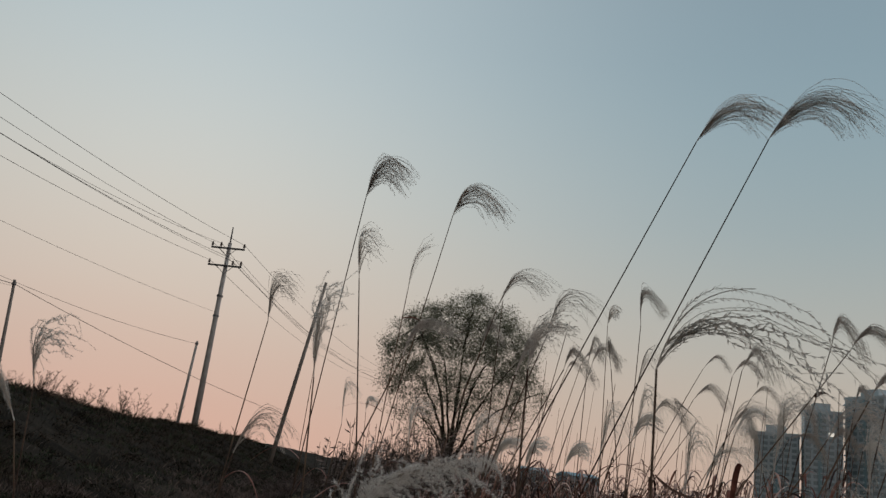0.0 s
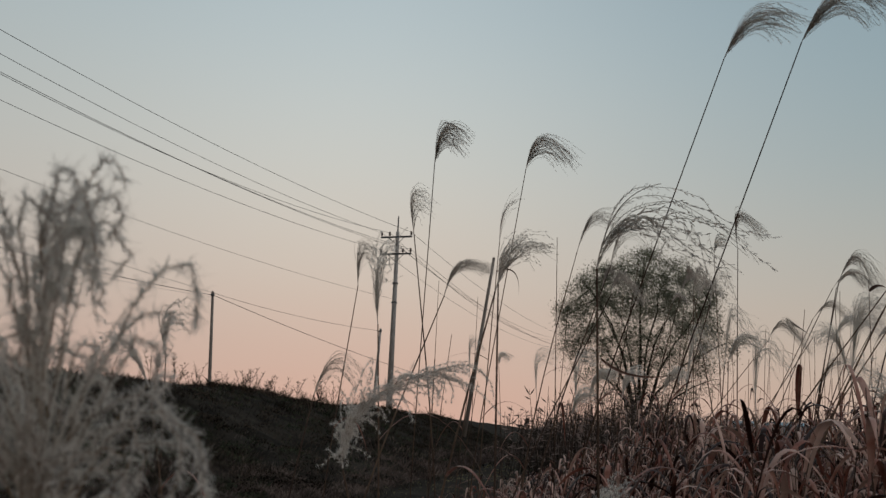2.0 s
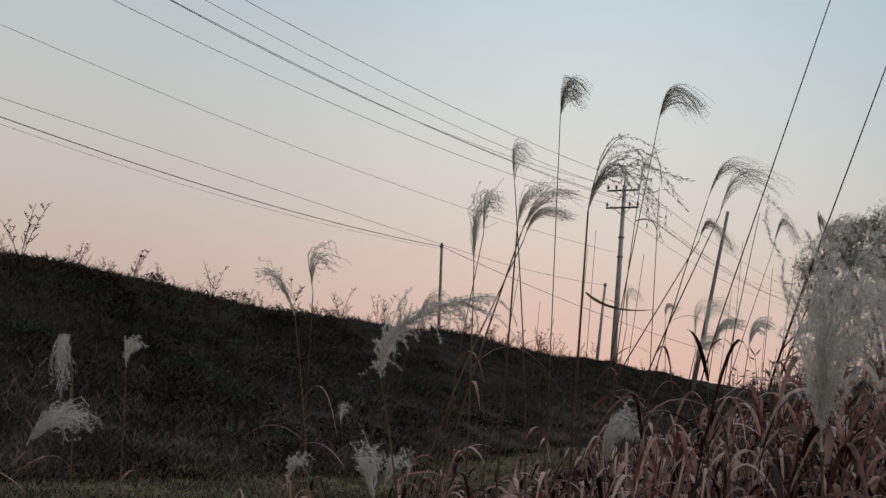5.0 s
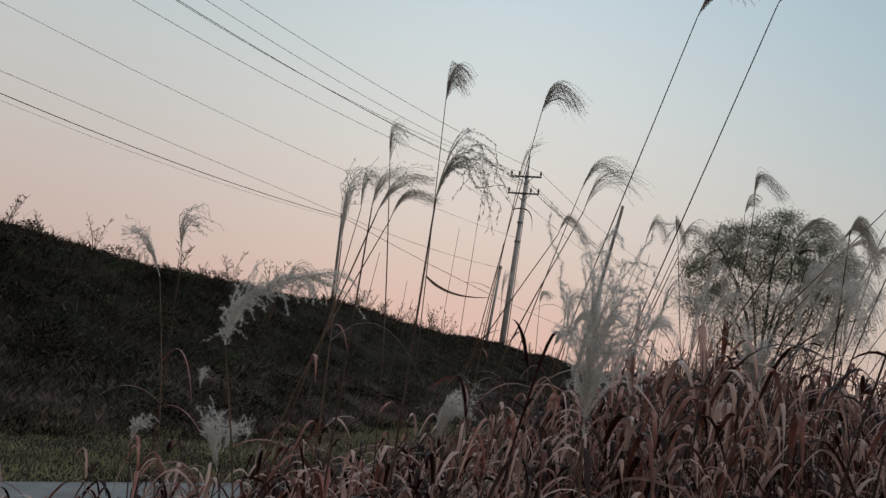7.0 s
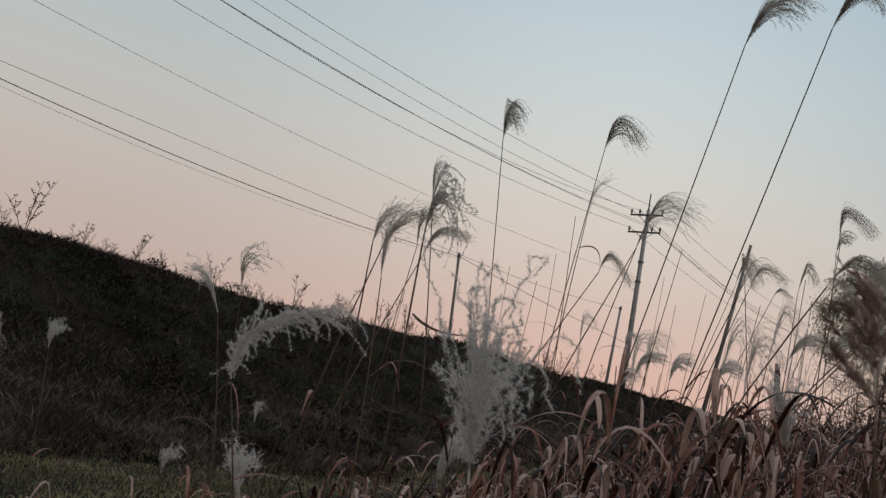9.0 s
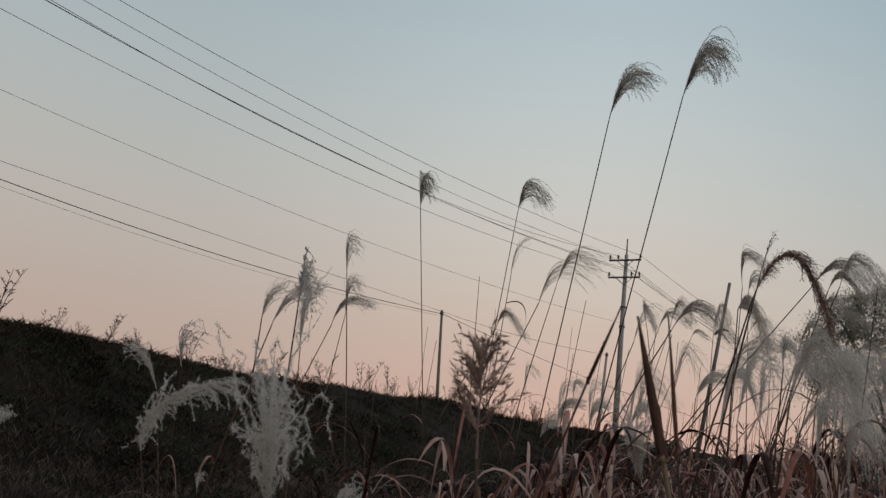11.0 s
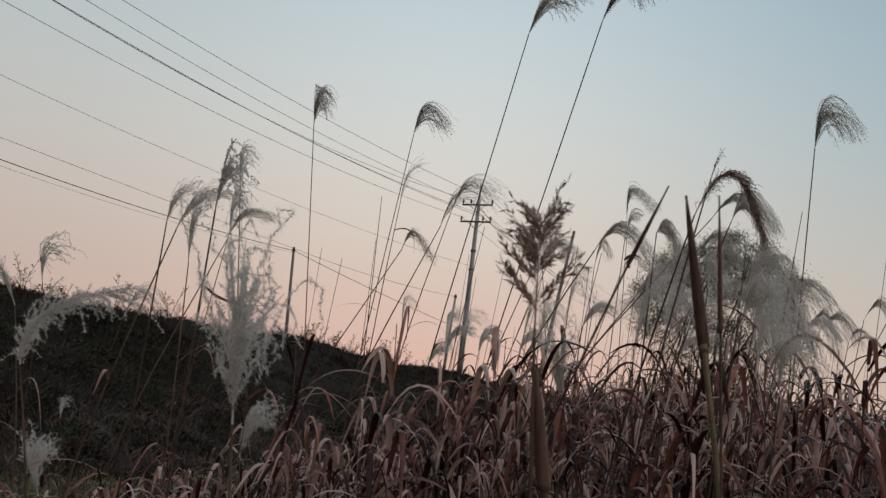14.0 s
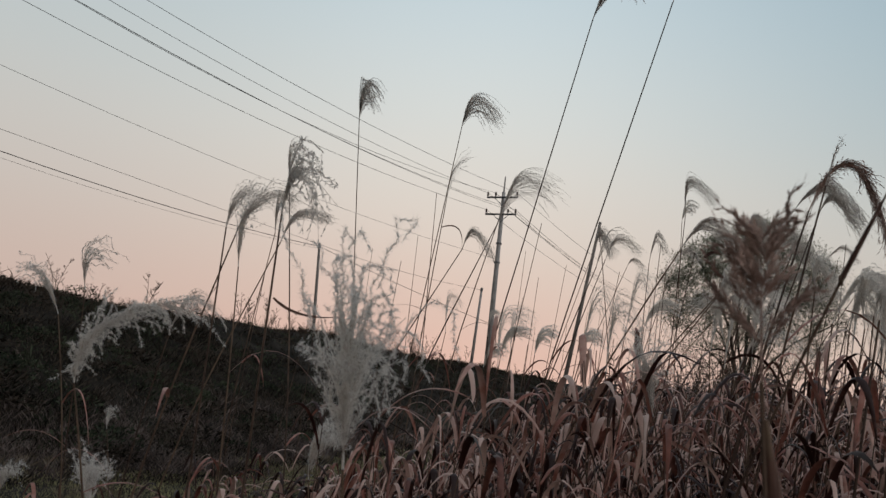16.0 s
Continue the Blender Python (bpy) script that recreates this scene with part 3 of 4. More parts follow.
def shed(at, turn, w, d, h, mat, label):
    ob = thing("shed", at, label, "shed", "far low sheds")
    ob.rotation_euler = (0, 0, radians(turn))
    g = Geo()
    g.box((-w / 2, -d / 2, 0), (w / 2, d / 2, h))
    part("wall", g, M_SHEET_PALE, ob, at=(0, 0, 0))
    g = Geo()
    b = 0
    e = 0.3
    g.v = [Vector(v) for v in ((-w / 2 - e, -d / 2 - e, h), (w / 2 + e, -d / 2 - e, h), (w / 2 + e, d / 2 + e, h), (-w / 2 - e, d / 2 + e, h), (-w / 2 - e, 0, h + w * 0.12), (w / 2 + e, 0, h + w * 0.12))]
    g.f = [(0, 1, 5, 4), (3, 4, 5, 2), (0, 4, 3), (1, 2, 5), (0, 3, 2, 1)]
    part("roof", g, mat, ob, at=(0, 0, 0))
    for k in (-0.3, 0.0, 0.3):
        g = Geo()
        g.box((w * k - w * 0.07, -d / 2 - 0.06, h * 0.35), (w * k + w * 0.07, -d / 2 + 0.05, h * 0.75))
        part("window", g, M_GLASS_HAZED, ob, at=(0, 0, 0))


shed((14.5, 150, 0), 12, 5.0, 9, 3.9, M_SHEET, "low shed with a blue sheet metal roof")
shed((-7.0, 140, 0), -8, 4.5, 7, 2.6, M_SHEET, "low shed with a blue sheet metal roof")
shed((7.2, 160, 0), 5, 5.0, 8, 4.2, M_SHEET_PALE, "low pale sheet metal shed")


# ---- reeds ----
LOOKS = {
    "fan": (M_PLUME, "tall dry silvergrass with a drooping feathery plume", 4),
    "sparse": (M_PLUME, "dry silvergrass with a thin, half-bare plume", 1),
    "bigsparse": (M_PLUME, "silvergrass with long sparse drooping seed branches", 0),
    "fluff": (M_FLUFF, "silvergrass with a soft silvery seed plume", 10),
    "bigfluff": (M_FLUFF, "silvergrass with a large white fluffy plume", 3),
    "dome": (M_PLUME, "dry silvergrass with a bowed, brush-like plume", 2),
    "veil": (M_FLUFF, "silvergrass with a loose veil of pale seed threads", 1),
    "curly": (M_FLUFF, "silvergrass with a small curly white seed plume", 4),
    "open": (M_FLUFF, "silvergrass with an open, curling, half-shed white plume", 4),
    "arch": (M_BROWN, "reed bowed over under a dark dense panicle", 0),
    "archfluff": (M_FLUFF, "silvergrass bowed over under a silvery seed plume", 10),
    "brown": (M_BROWN, "reed with a dense young brown panicle", 0),
}


def stalk_points(neck, low):
    """From the neck down through a lower point, straightening into the ground."""
    d = (low - neck).normalized()
    if d.z > -0.2:
        d = Vector((d.x, d.y, -0.4)).normalized()
    run = low.z / -d.z
    base = Vector((low.x + d.x * run * 0.5, low.y + d.y * run * 0.5, 0.0))
    bend = low + d * run * 0.5
    pts = [neck.lerp(low, i / 6) for i in range(6)] + [bez(low, bend, base, i / 8) for i in range(9)]
    pts[-1].z = -0.03
    return pts


def leaf_on(ob, pts, i, rng, length):
    """One dry blade from a node of the stalk."""
    g = Geo()
    p = pts[i]
    a = rng.uniform(0, 6.283)
    out = Vector((math.cos(a), math.sin(a), 0))
    top = p + out * length * 0.35 + Vector((0, 0, length * rng.uniform(0.2, 0.5)))
    end = p + out * length * rng.uniform(0.6, 0.9) + Vector((0, 0, -length * rng.uniform(0.0, 0.4)))
    q = [bez(p, top, end, k / 9) for k in range(10)]
    w = 0.006 * rng.uniform(0.7, 1.3)
    g.blade(q, [w * min(1, 0.5 + k * 0.3) * (1 - (k / 9) ** 2) + 0.0004 for k in range(10)], out.cross(Vector((0, 0, 1))))
    part("leaf", g, M_BLADE, ob)


def even(pts, n):
    """n points at equal steps along a line of points."""
    run = [0.0]
    for a, b in zip(pts, pts[1:]):
        run.append(run[-1] + (b - a).length)
    out, i = [], 0
    for k in range(n):
        d = run[-1] * k / (n - 1)
        while i < len(pts) - 2 and run[i + 1] < d:
            i += 1
        out.append(pts[i].lerp(pts[i + 1], min(1.0, (d - run[i]) / max(1e-6, run[i + 1] - run[i]))))
    return out


def reed(look_of, neck, ctrl, tip, low, spread, count, arms=()):
    """A reed: stalk from the ground to the neck, and a plume whose branches arc by ctrl to tip."""
    rng = RNG
    neck, ctrl, tip, low = Vector(neck), Vector(ctrl), Vector(tip), Vector(low)
    rng.seed(int(1000 * (neck.x + 7 * neck.y + 31 * neck.z) + 50000))
    mat, label, hair = LOOKS[look_of]
    pts = stalk_points(neck, low)
    base = pts[-1].copy()
    base.z = 0
    ob = thing("silvergrass" if look_of not in ("brown", "arch") else "reed", base, label, "grass plant", "silvergrass plants")
    g = Geo()
    size = (tip - neck).length + (ctrl - neck).length
    thick = 0.0015 + 0.0009 * size
    g.tube(list(reversed(pts)), thick * 1.9, thick, 5)
    for i in (8, 10, 12):
        q = pts[i]
        g.tube([q + Vector((0, 0, -0.006)), q + Vector((0, 0, 0.006))], thick * 2.2, thick * 2.2, 5, True)
    part("stalk", g, M_STALK, ob)
    plume, branches = Geo(), Geo()
    bare_axis = look_of in ("open", "bigfluff", "curly", "archfluff")
    axis = (ctrl - neck)
    along = axis.normalized()
    reach = {"fan": 0.35, "fluff": 0.35, "arch": 0.9, "archfluff": 0.85, "bigfluff": 0.5}.get(look_of, 0.6)
    rach = [bez(neck, ctrl, tip, t / 12 * reach) for t in range(13)]
    plume.tube(rach, thick * 0.9, thick * 0.35, 4)
    for far in arms:
        plume.tube([bez(neck, ctrl, Vector(far[:3]), t / 8 * 0.9) for t in range(9)], thick * 0.5, thick * 0.25, 3)
    count = int(count * {"dome": 2.3, "veil": 2.5, "curly": 1.0, "open": 1.0, "fan": 1.9, "fluff": 1.5, "sparse": 1.3, "bigsparse": 1.0, "bigfluff": 1.0, "brown": 1.25, "arch": 2.8, "archfluff": 1.9}[look_of])
    # racemes hang together in a few locks
    locks = [(rvec().normalized(), rng.uniform(0.45, 1.0), rng.random()) for _ in range(14)]
    for k in range(count):
        u = rng.random()
        fray = 0.0
        hook = 0.0
        if look_of in ("bigfluff", "open"):
            # side branches that rise with the rachis, spread, and hook over at the end
            far, hook = Vector(arms[k % len(arms)][:3]), arms[k % len(arms)][3]
            s0 = 0.03 + (0.25 if look_of == "open" else 0.45) * u
            start = bez(neck, ctrl, tip, s0)
            if k < len(arms):
                end = far + rvec(0.003)
            elif k > 2.5 * len(arms) and look_of == "open":
                # a tangle of short fluffy branches at the top
                start = bez(neck, ctrl, tip, rng.uniform(0.55, 0.95))
                end = start + along * rng.uniform(0.01, 0.04) + rvec(0.014)
                hook = rng.uniform(0.02, 0.05)
            else:
                short = rng.uniform(0.30, 0.62) if look_of == "open" else rng.uniform(0.35, 0.9)
                end = start.lerp(far + rvec((far - neck).length * 0.14), short)
                hook *= short * rng.uniform(0.6, 1.3)
            ln = (end - start).length
            mid = start.lerp(end, 0.42) + along * ln * rng.uniform(0.10, 0.26) + rvec(ln * 0.03)
        elif look_of in ("dome", "veil"):
            # nested arcs over a common crest, the inner ones drooping sooner
            tuft, long_of, wide = locks[rng.randrange(14)]
            k0 = 0.40 + 0.60 * (0.6 * long_of + 0.4 * rng.random())
            start = bez(neck, ctrl, tip, 0.3 * u)
            fan = tuft * spread * (0.1 + 0.5 * wide) + rvec(spread * (0.12 if look_of == "dome" else 0.35))
            mid = neck + (ctrl - neck) * (0.35 + 0.65 * k0) * rng.uniform(1.05, 1.35) + fan * 0.4
            end = neck + (tip - neck) * (0.25 + 0.75 * k0) * rng.uniform(0.9, 1.06) + fan
            fray = (end - start).length * (0.35 if look_of == "dome" else 0.6)
        elif look_of == "brown":
            # coarse side branches in a few splayed bunches
            tuft, long_of, wide = locks[rng.randrange(14)]
            s0 = 0.10 + 0.6 * wide + 0.2 * u
            start = bez(neck, ctrl, tip, s0)
            a = tuft + rvec(0.12)
            outw = (a - along * a.dot(along)).normalized()
            ln = spread * (0.6 + 1.0 * long_of) * rng.uniform(0.7, 1.1) * (1.25 - 0.6 * s0)
            mid = start + along * ln * 0.4 + outw * ln * 0.35
            end = start + along * ln * rng.uniform(0.6, 1.0) + outw * ln * rng.uniform(0.7, 1.05)
        elif look_of in ("arch", "archfluff"):
            s0 = 0.02 + 0.93 * u
            start = bez(neck, ctrl, tip, s0)
            tang = (bez(neck, ctrl, tip, s0 + 0.02) - bez(neck, ctrl, tip, s0 - 0.02)).normalized()
            ln = spread * rng.uniform(1.0, 2.4)
            loose, drop = (0.32, 0.40) if look_of == "arch" else (0.62, rng.uniform(0.1, 0.75))
            if look_of == "archfluff":
                ln *= rng.uniform(0.8, 1.9)
            mid = start + tang * ln * 0.6 + rvec(spread * loose * 0.7)
            end = start + tang * ln * 1.0 + Vector((0, 0, -ln * drop)) + rvec(spread * loose)
        else:
            # a brush of nested arcs: the outer ones climb with the stalk before they bow over
            tuft, long_of, wide = locks[rng.randrange(14)]
            v = (k + rng.random()) / count
            v = (0.65 * v + 0.35 * wide) ** (0.8 if look_of == "bigsparse" else 1.15)
            rise, over = ctrl - neck, tip - neck
            start = bez(neck, ctrl, tip, (0.16 if look_of in ("fan", "fluff") else 0.22) * rng.random() * (1 - 0.6 * v))
            fan = tuft * spread * 0.35 + rvec(spread * 0.16)
            reach_k = (1.0 - 0.42 * v ** 1.6) * rng.uniform(0.80, 1.06) * (0.9 + 0.1 * long_of)
            mid = neck + rise * (1.06 - 0.80 * v) * rng.uniform(0.93, 1.07) + over * (0.06 + 0.24 * v) + fan * 0.5
            end = neck + over * reach_k + rise * 0.10 * (0.5 - v) + fan
            fray = (end - start).length * (0.55 if look_of in ("fan", "fluff") else 0.75)
        n = 12
        q = [bez(start, mid, end, t / (n - 1)) for t in range(n)]
        wave, turn = rvec(1.0).normalized(), rng.uniform(0, 6.283)
        curl = fray * (rng.uniform(0.05, 0.35) if look_of == "fan" else rng.uniform(0.08, 0.50))
        bow = (tip - ctrl) * (curl / max(0.01, (tip - ctrl).length)) * 0.55
        amp = {"dome": 0.009, "veil": 0.016, "curly": 0.030, "open": 0.012, "fan": 0.007, "fluff": 0.008, "sparse": 0.009, "bigsparse": 0.034, "bigfluff": 0.020, "brown": 0.003, "arch": 0.003, "archfluff": 0.004}[look_of]
        q = [p + wave * amp * (t / n) ** 2 * math.sin(turn + t * 1.6) + rvec(amp * 0.22 * t / n) + (bow - Vector((0, 0, curl))) * (t / n) ** 3 for t, p in enumerate(q)]
        if look_of == "curly":
            # every thread winds up towards its end
            aside = wave.cross(along).normalized()
            loop = 0.010 + 0.10 * spread
            q = [p + (wave * math.sin(5.0 * (t / n) ** 2) + aside * (1 - math.cos(5.0 * (t / n) ** 2))) * loop * (t / n) for t, p in enumerate(q)]
        if hook > 0.01:
            # the wind lays the ends over
            rise = [bez(start, mid, end, t / 8) for t in range(9)]
            ease = (rise[8] - rise[7]).normalized() * 0.45 + Vector((0.5, -0.12, 0.1))
            fall = Vector((0.85, -0.2, -rng.uniform(0.4, 1.1)))
            q = rise + [bez(end, end + ease * hook, end + fall * hook, t / 5) for t in range(1, 6)]
            q = [p + rvec(amp * 0.25 * t / 14) for t, p in enumerate(even(q, 14))]
            n = 14
        rr = 0.0004 + 0.0002 * size
        if look_of == "bigfluff":
            rr *= 0.7
        if look_of in ("bigsparse", "open"):
            rr *= 1.6
        (branches if bare_axis else plume).tube(q, rr, rr * 0.5, 3)
        length = sum((q[t + 1] - q[t]).length for t in range(n - 1))
        gap = {"dome": 0.010, "veil": 0.012, "curly": 0.0042, "open": 0.0034, "fan": 0.0065, "sparse": 0.008, "bigsparse": 0.010, "fluff": 0.006, "bigfluff": 0.0034, "brown": 0.0026, "arch": 0.004, "archfluff": 0.0055}[look_of]
        for j in range(max(4, int(length / gap))):
            bare = 0.30 if look_of == "open" and k < len(arms) else 0.08
            t = (bare + (1 - bare) * (j + rng.random()) / max(4, int(length / gap))) * (n - 1)
            i = min(int(t), n - 2)
            p = q[i].lerp(q[i + 1], t - i)
            d0 = (q[i + 1] - q[i]).normalized()
            o = rvec()
            o = (o - d0 * o.dot(d0)).normalized()
            if look_of == "bigsparse":
                o = d0.cross(wave).normalized() * (1 if j % 2 else -1)
            d = (d0 + o * rng.uniform(0.3, 0.8)).normalized()
            big = {"dome": 0.8, "veil": 0.9, "curly": 0.8, "open": 0.9, "fan": 0.85, "sparse": 0.9, "bigsparse": 1.7, "fluff": 0.8, "bigfluff": 1.0, "brown": 1.5, "arch": 0.9, "archfluff": 0.9}[look_of]
            plume.diamond(p, d, d.cross(o).normalized(), rng.uniform(0.006, 0.010) * big, rng.uniform(0.0006, 0.0010) * big)
            for _ in range(hair):
                o = rvec()
                dd = (d0 * 0.6 + o.normalized()).normalized()
                ln = rng.uniform(0.006, 0.013)
                b = len(plume.v)
                sd = dd.orthogonal() * 0.00024
                plume.v += [p - sd, p + sd, p + dd * ln]
                plume.f.append((b, b + 1, b + 2))
    part("plume", plume, mat, ob)
    if bare_axis:
        tagged(part("plume_axis", branches, M_AXIS, ob, "tan branching axis inside the plume"), kind="stuff")
    for i in (7, 9, 11):
        if rng.random() < 0.7:
            leaf_on(ob, pts, i, rng, rng.uniform(0.25, 0.5))
    return ob


reed('fan', (-0.501, 3.714, 2.462), (-0.455, 3.600, 2.710), (-0.270, 3.500, 2.520), (-0.700, 4.200, 1.550), 0.085, 30)
reed('fan', (-0.158, 4.147, 2.556), (-0.105, 4.080, 2.830), (0.135, 4.020, 2.560), (-0.370, 4.300, 1.500), 0.070, 28)
reed('fan', (0.767, 3.218, 2.625), (0.865, 3.110, 2.850), (1.030, 3.020, 2.690), (0.320, 3.750, 1.600), 0.080, 32)
reed('fan', (1.039, 3.272, 2.687), (1.160, 3.150, 2.960), (1.310, 2.970, 2.690), (0.600, 3.750, 1.600), 0.090, 36)
reed('fan', (1.799, 3.540, 2.258), (1.800, 3.460, 2.540), (1.955, 3.450, 2.300), (1.760, 4.100, 1.500), 0.085, 32)
hooked_reed = reed('sparse', (-0.370, 4.498, 2.266), (-0.375, 4.494, 2.475), (-0.273, 4.561, 2.614), (-0.396, 4.481, 1.855), 0.027, 12)
reed('sparse', (0.314, 3.607, 1.938), (0.345, 3.627, 2.208), (0.527, 3.745, 2.128), (0.181, 3.521, 1.537), 0.062, 20)
reed('dome', (0.357, 3.187, 1.750), (0.377, 3.196, 1.874), (0.482, 3.243, 1.732), (0.155, 3.097, 1.314), 0.035, 16)
reed('dome', (0.868, 4.859, 2.267), (0.838, 4.845, 2.555), (1.033, 4.933, 2.385), (0.844, 4.848, 1.714), 0.064, 26)
reed('dome', (1.498, 3.902, 2.066), (1.535, 3.920, 2.266), (1.695, 3.999, 2.062), (1.336, 3.822, 1.586), 0.066, 26)
reed('fan', (1.351, 2.987, 1.802), (1.383, 3.003, 1.921), (1.456, 3.039, 1.666), (1.341, 2.982, 1.505), 0.046, 24)
reed('dome', (1.431, 3.519, 1.774), (1.455, 3.531, 1.891), (1.517, 3.561, 1.832), (1.369, 3.489, 1.473), 0.022, 14)
reed('dome', (2.112, 4.209, 1.748), (2.152, 4.228, 1.913), (2.272, 4.287, 1.690), (1.960, 4.134, 1.411), 0.059, 26)
reed('dome', (1.861, 4.877, 1.742), (1.950, 4.921, 1.910), (2.074, 4.982, 1.712), (1.826, 4.860, 1.446), 0.075, 26)
reed('dome', (1.320, 4.719, 2.024), (1.395, 4.756, 2.168), (1.524, 4.819, 2.064), (1.242, 4.681, 1.662), 0.037, 18)
reed('dome', (1.643, 4.158, 1.666), (1.737, 4.205, 1.952), (1.920, 4.295, 1.824), (1.595, 4.135, 1.396), 0.079, 26)
reed('dome', (0.631, 4.118, 1.906), (0.590, 4.098, 2.100), (0.673, 4.139, 1.911), (0.696, 4.150, 1.409), 0.039, 18)
reed('dome', (0.572, 4.417, 1.941), (0.608, 4.434, 2.113), (0.742, 4.500, 2.017), (0.469, 4.366, 1.573), 0.042, 18)
reed('dome', (0.512, 5.136, 2.020), (0.537, 5.149, 2.107), (0.613, 5.186, 2.040), (0.386, 5.074, 1.635), 0.028, 12)
reed('dome', (0.630, 5.173, 2.056), (0.655, 5.185, 2.305), (0.727, 5.221, 2.155), (0.619, 5.168, 1.662), 0.042, 16)
reed('veil', (0.062, 4.415, 1.366), (0.038, 4.403, 1.728), (0.183, 4.474, 1.684), (0.047, 4.407, 1.245), 0.069, 12)
reed('veil', (-0.408, 5.851, 1.469), (-0.445, 5.833, 1.850), (-0.298, 5.906, 1.869), (-0.431, 5.840, 1.326), 0.058, 14)
reed('veil', (-0.826, 5.643, 1.598), (-0.854, 5.629, 1.923), (-0.742, 5.684, 1.854), (-0.844, 5.634, 1.435), 0.042, 12)
reed('curly', (1.166, 2.745, 1.235), (1.126, 2.726, 1.396), (1.107, 2.716, 1.513), (1.179, 2.752, 1.172), 0.123, 44)
reed('sparse', (0.208, 2.082, 1.589), (0.208, 2.082, 1.689), (0.268, 2.111, 1.734), (0.209, 2.082, 1.427), 0.040, 22)
reed('curly', (-0.408, 2.887, 1.602), (-0.440, 2.872, 1.822), (-0.378, 2.902, 1.962), (-0.396, 2.893, 1.387), 0.083, 24)
reed('sparse', (-0.346, 3.041, 1.956), (-0.386, 3.021, 2.185), (-0.290, 3.050, 2.120), (-0.295, 3.067, 1.544), 0.060, 30)
reed('sparse', (-0.782, 3.558, 1.864), (-0.810, 3.533, 2.130), (-0.700, 3.560, 2.050), (-0.825, 3.536, 1.426), 0.080, 32)
reed('dome', (-0.132, 2.756, 1.676), (-0.107, 2.768, 1.817), (0.026, 2.835, 1.799), (-0.244, 2.699, 1.336), 0.030, 20)
reed('sparse', (0.185, 2.148, 1.583), (0.216, 2.167, 1.738), (0.314, 2.226, 1.753), (0.128, 2.114, 1.319), 0.034, 24)
big_reed = reed('bigsparse', (0.444, 1.989, 1.603), (0.495, 1.930, 1.860), (0.764, 1.700, 1.645), (0.445, 1.989, 1.283), 0.047, 20)
reed('archfluff', (-0.109, 1.982, 1.165), (-0.125, 1.970, 1.345), (0.105, 2.089, 1.395), (-0.078, 1.997, 1.037), 0.038, 60)
reed('curly', (-1.303, 2.885, 1.368), (-1.386, 2.843, 1.566), (-1.447, 2.813, 1.606), (-1.259, 2.907, 1.153), 0.078, 22)
reed('curly', (-1.369, 3.054, 1.492), (-1.447, 3.015, 1.771), (-1.300, 3.089, 1.712), (-1.359, 3.059, 1.311), 0.071, 22)
reed('bigfluff', (1.050, 1.390, 1.150), (1.045, 1.372, 1.290), (1.066, 1.340, 1.430), (1.052, 1.405, 1.060), 0.060, 66, [(1.066, 1.330, 1.440, 0.02), (1.015, 1.310, 1.296, 0.02), (1.010, 1.315, 1.361, 0.02), (1.052, 1.315, 1.405, 0.04), (1.160, 1.335, 1.350, 0.07), (1.130, 1.340, 1.320, 0.06), (1.056, 1.363, 1.362, 0.03), (1.100, 1.300, 1.390, 0.05), (1.095, 1.325, 1.350, 0.05), (1.030, 1.340, 1.405, 0.02), (1.080, 1.330, 1.385, 0.05), (1.080, 1.320, 1.310, 0.05), (1.045, 1.340, 1.300, 0.03)])
reed('brown', (1.535, 1.224, 1.298), (1.531, 1.222, 1.371), (1.530, 1.222, 1.444), (1.545, 1.228, 1.157), 0.038, 50)
reed('open', (0.312, 0.638, 1.165), (0.316, 0.625, 1.265), (0.322, 0.600, 1.350), (0.309, 0.652, 1.070), 0.050, 58, [(0.300, 0.586, 1.372, 0.004), (0.286, 0.584, 1.345, 0.012), (0.314, 0.595, 1.356, 0.050), (0.322, 0.610, 1.356, 0.045), (0.330, 0.600, 1.345, 0.030), (0.352, 0.610, 1.363, 0.030), (0.345, 0.590, 1.350, 0.035), (0.376, 0.624, 1.328, 0.035), (0.357, 0.636, 1.290, 0.030), (0.346, 0.640, 1.250, 0.090), (0.351, 0.646, 1.244, 0.075), (0.341, 0.636, 1.256, 0.080), (0.278, 0.589, 1.295, 0.008), (0.262, 0.586, 1.268, 0.002), (0.351, 0.650, 1.305, 0.030), (0.272, 0.620, 1.300, 0.020), (0.306, 0.620, 1.340, 0.030)])
reed('curly', (-1.826, 2.451, 1.079), (-1.848, 2.439, 1.189), (-1.812, 2.459, 1.224), (-1.815, 2.457, 0.970), 0.049, 36)
reed('curly', (-2.153, 2.383, 1.189), (-2.226, 2.343, 1.197), (-2.170, 2.372, 0.960), (-2.121, 2.401, 0.997), 0.105, 34)
reed('curly', (-1.222, 1.702, 0.849), (-1.185, 1.723, 0.975), (-1.080, 1.781, 0.985), (-1.215, 1.706, 0.809), 0.085, 44)
reed('curly', (-1.163, 3.112, 0.915), (-1.178, 3.103, 0.996), (-1.148, 3.120, 1.021), (-1.148, 3.120, 0.835), 0.023, 10)
reed('curly', (-0.352, 2.345, 0.761), (-0.399, 2.321, 0.893), (-0.388, 2.327, 0.966), (-0.337, 2.352, 0.702), 0.084, 36)
reed('curly', (-0.155, 2.112, 0.869), (-0.147, 2.116, 0.949), (-0.110, 2.135, 0.979), (-0.146, 2.117, 0.762), 0.024, 14)
reed('curly', (0.397, 2.313, 0.985), (0.380, 2.304, 1.136), (0.474, 2.351, 1.168), (0.409, 2.319, 0.881), 0.048, 30)
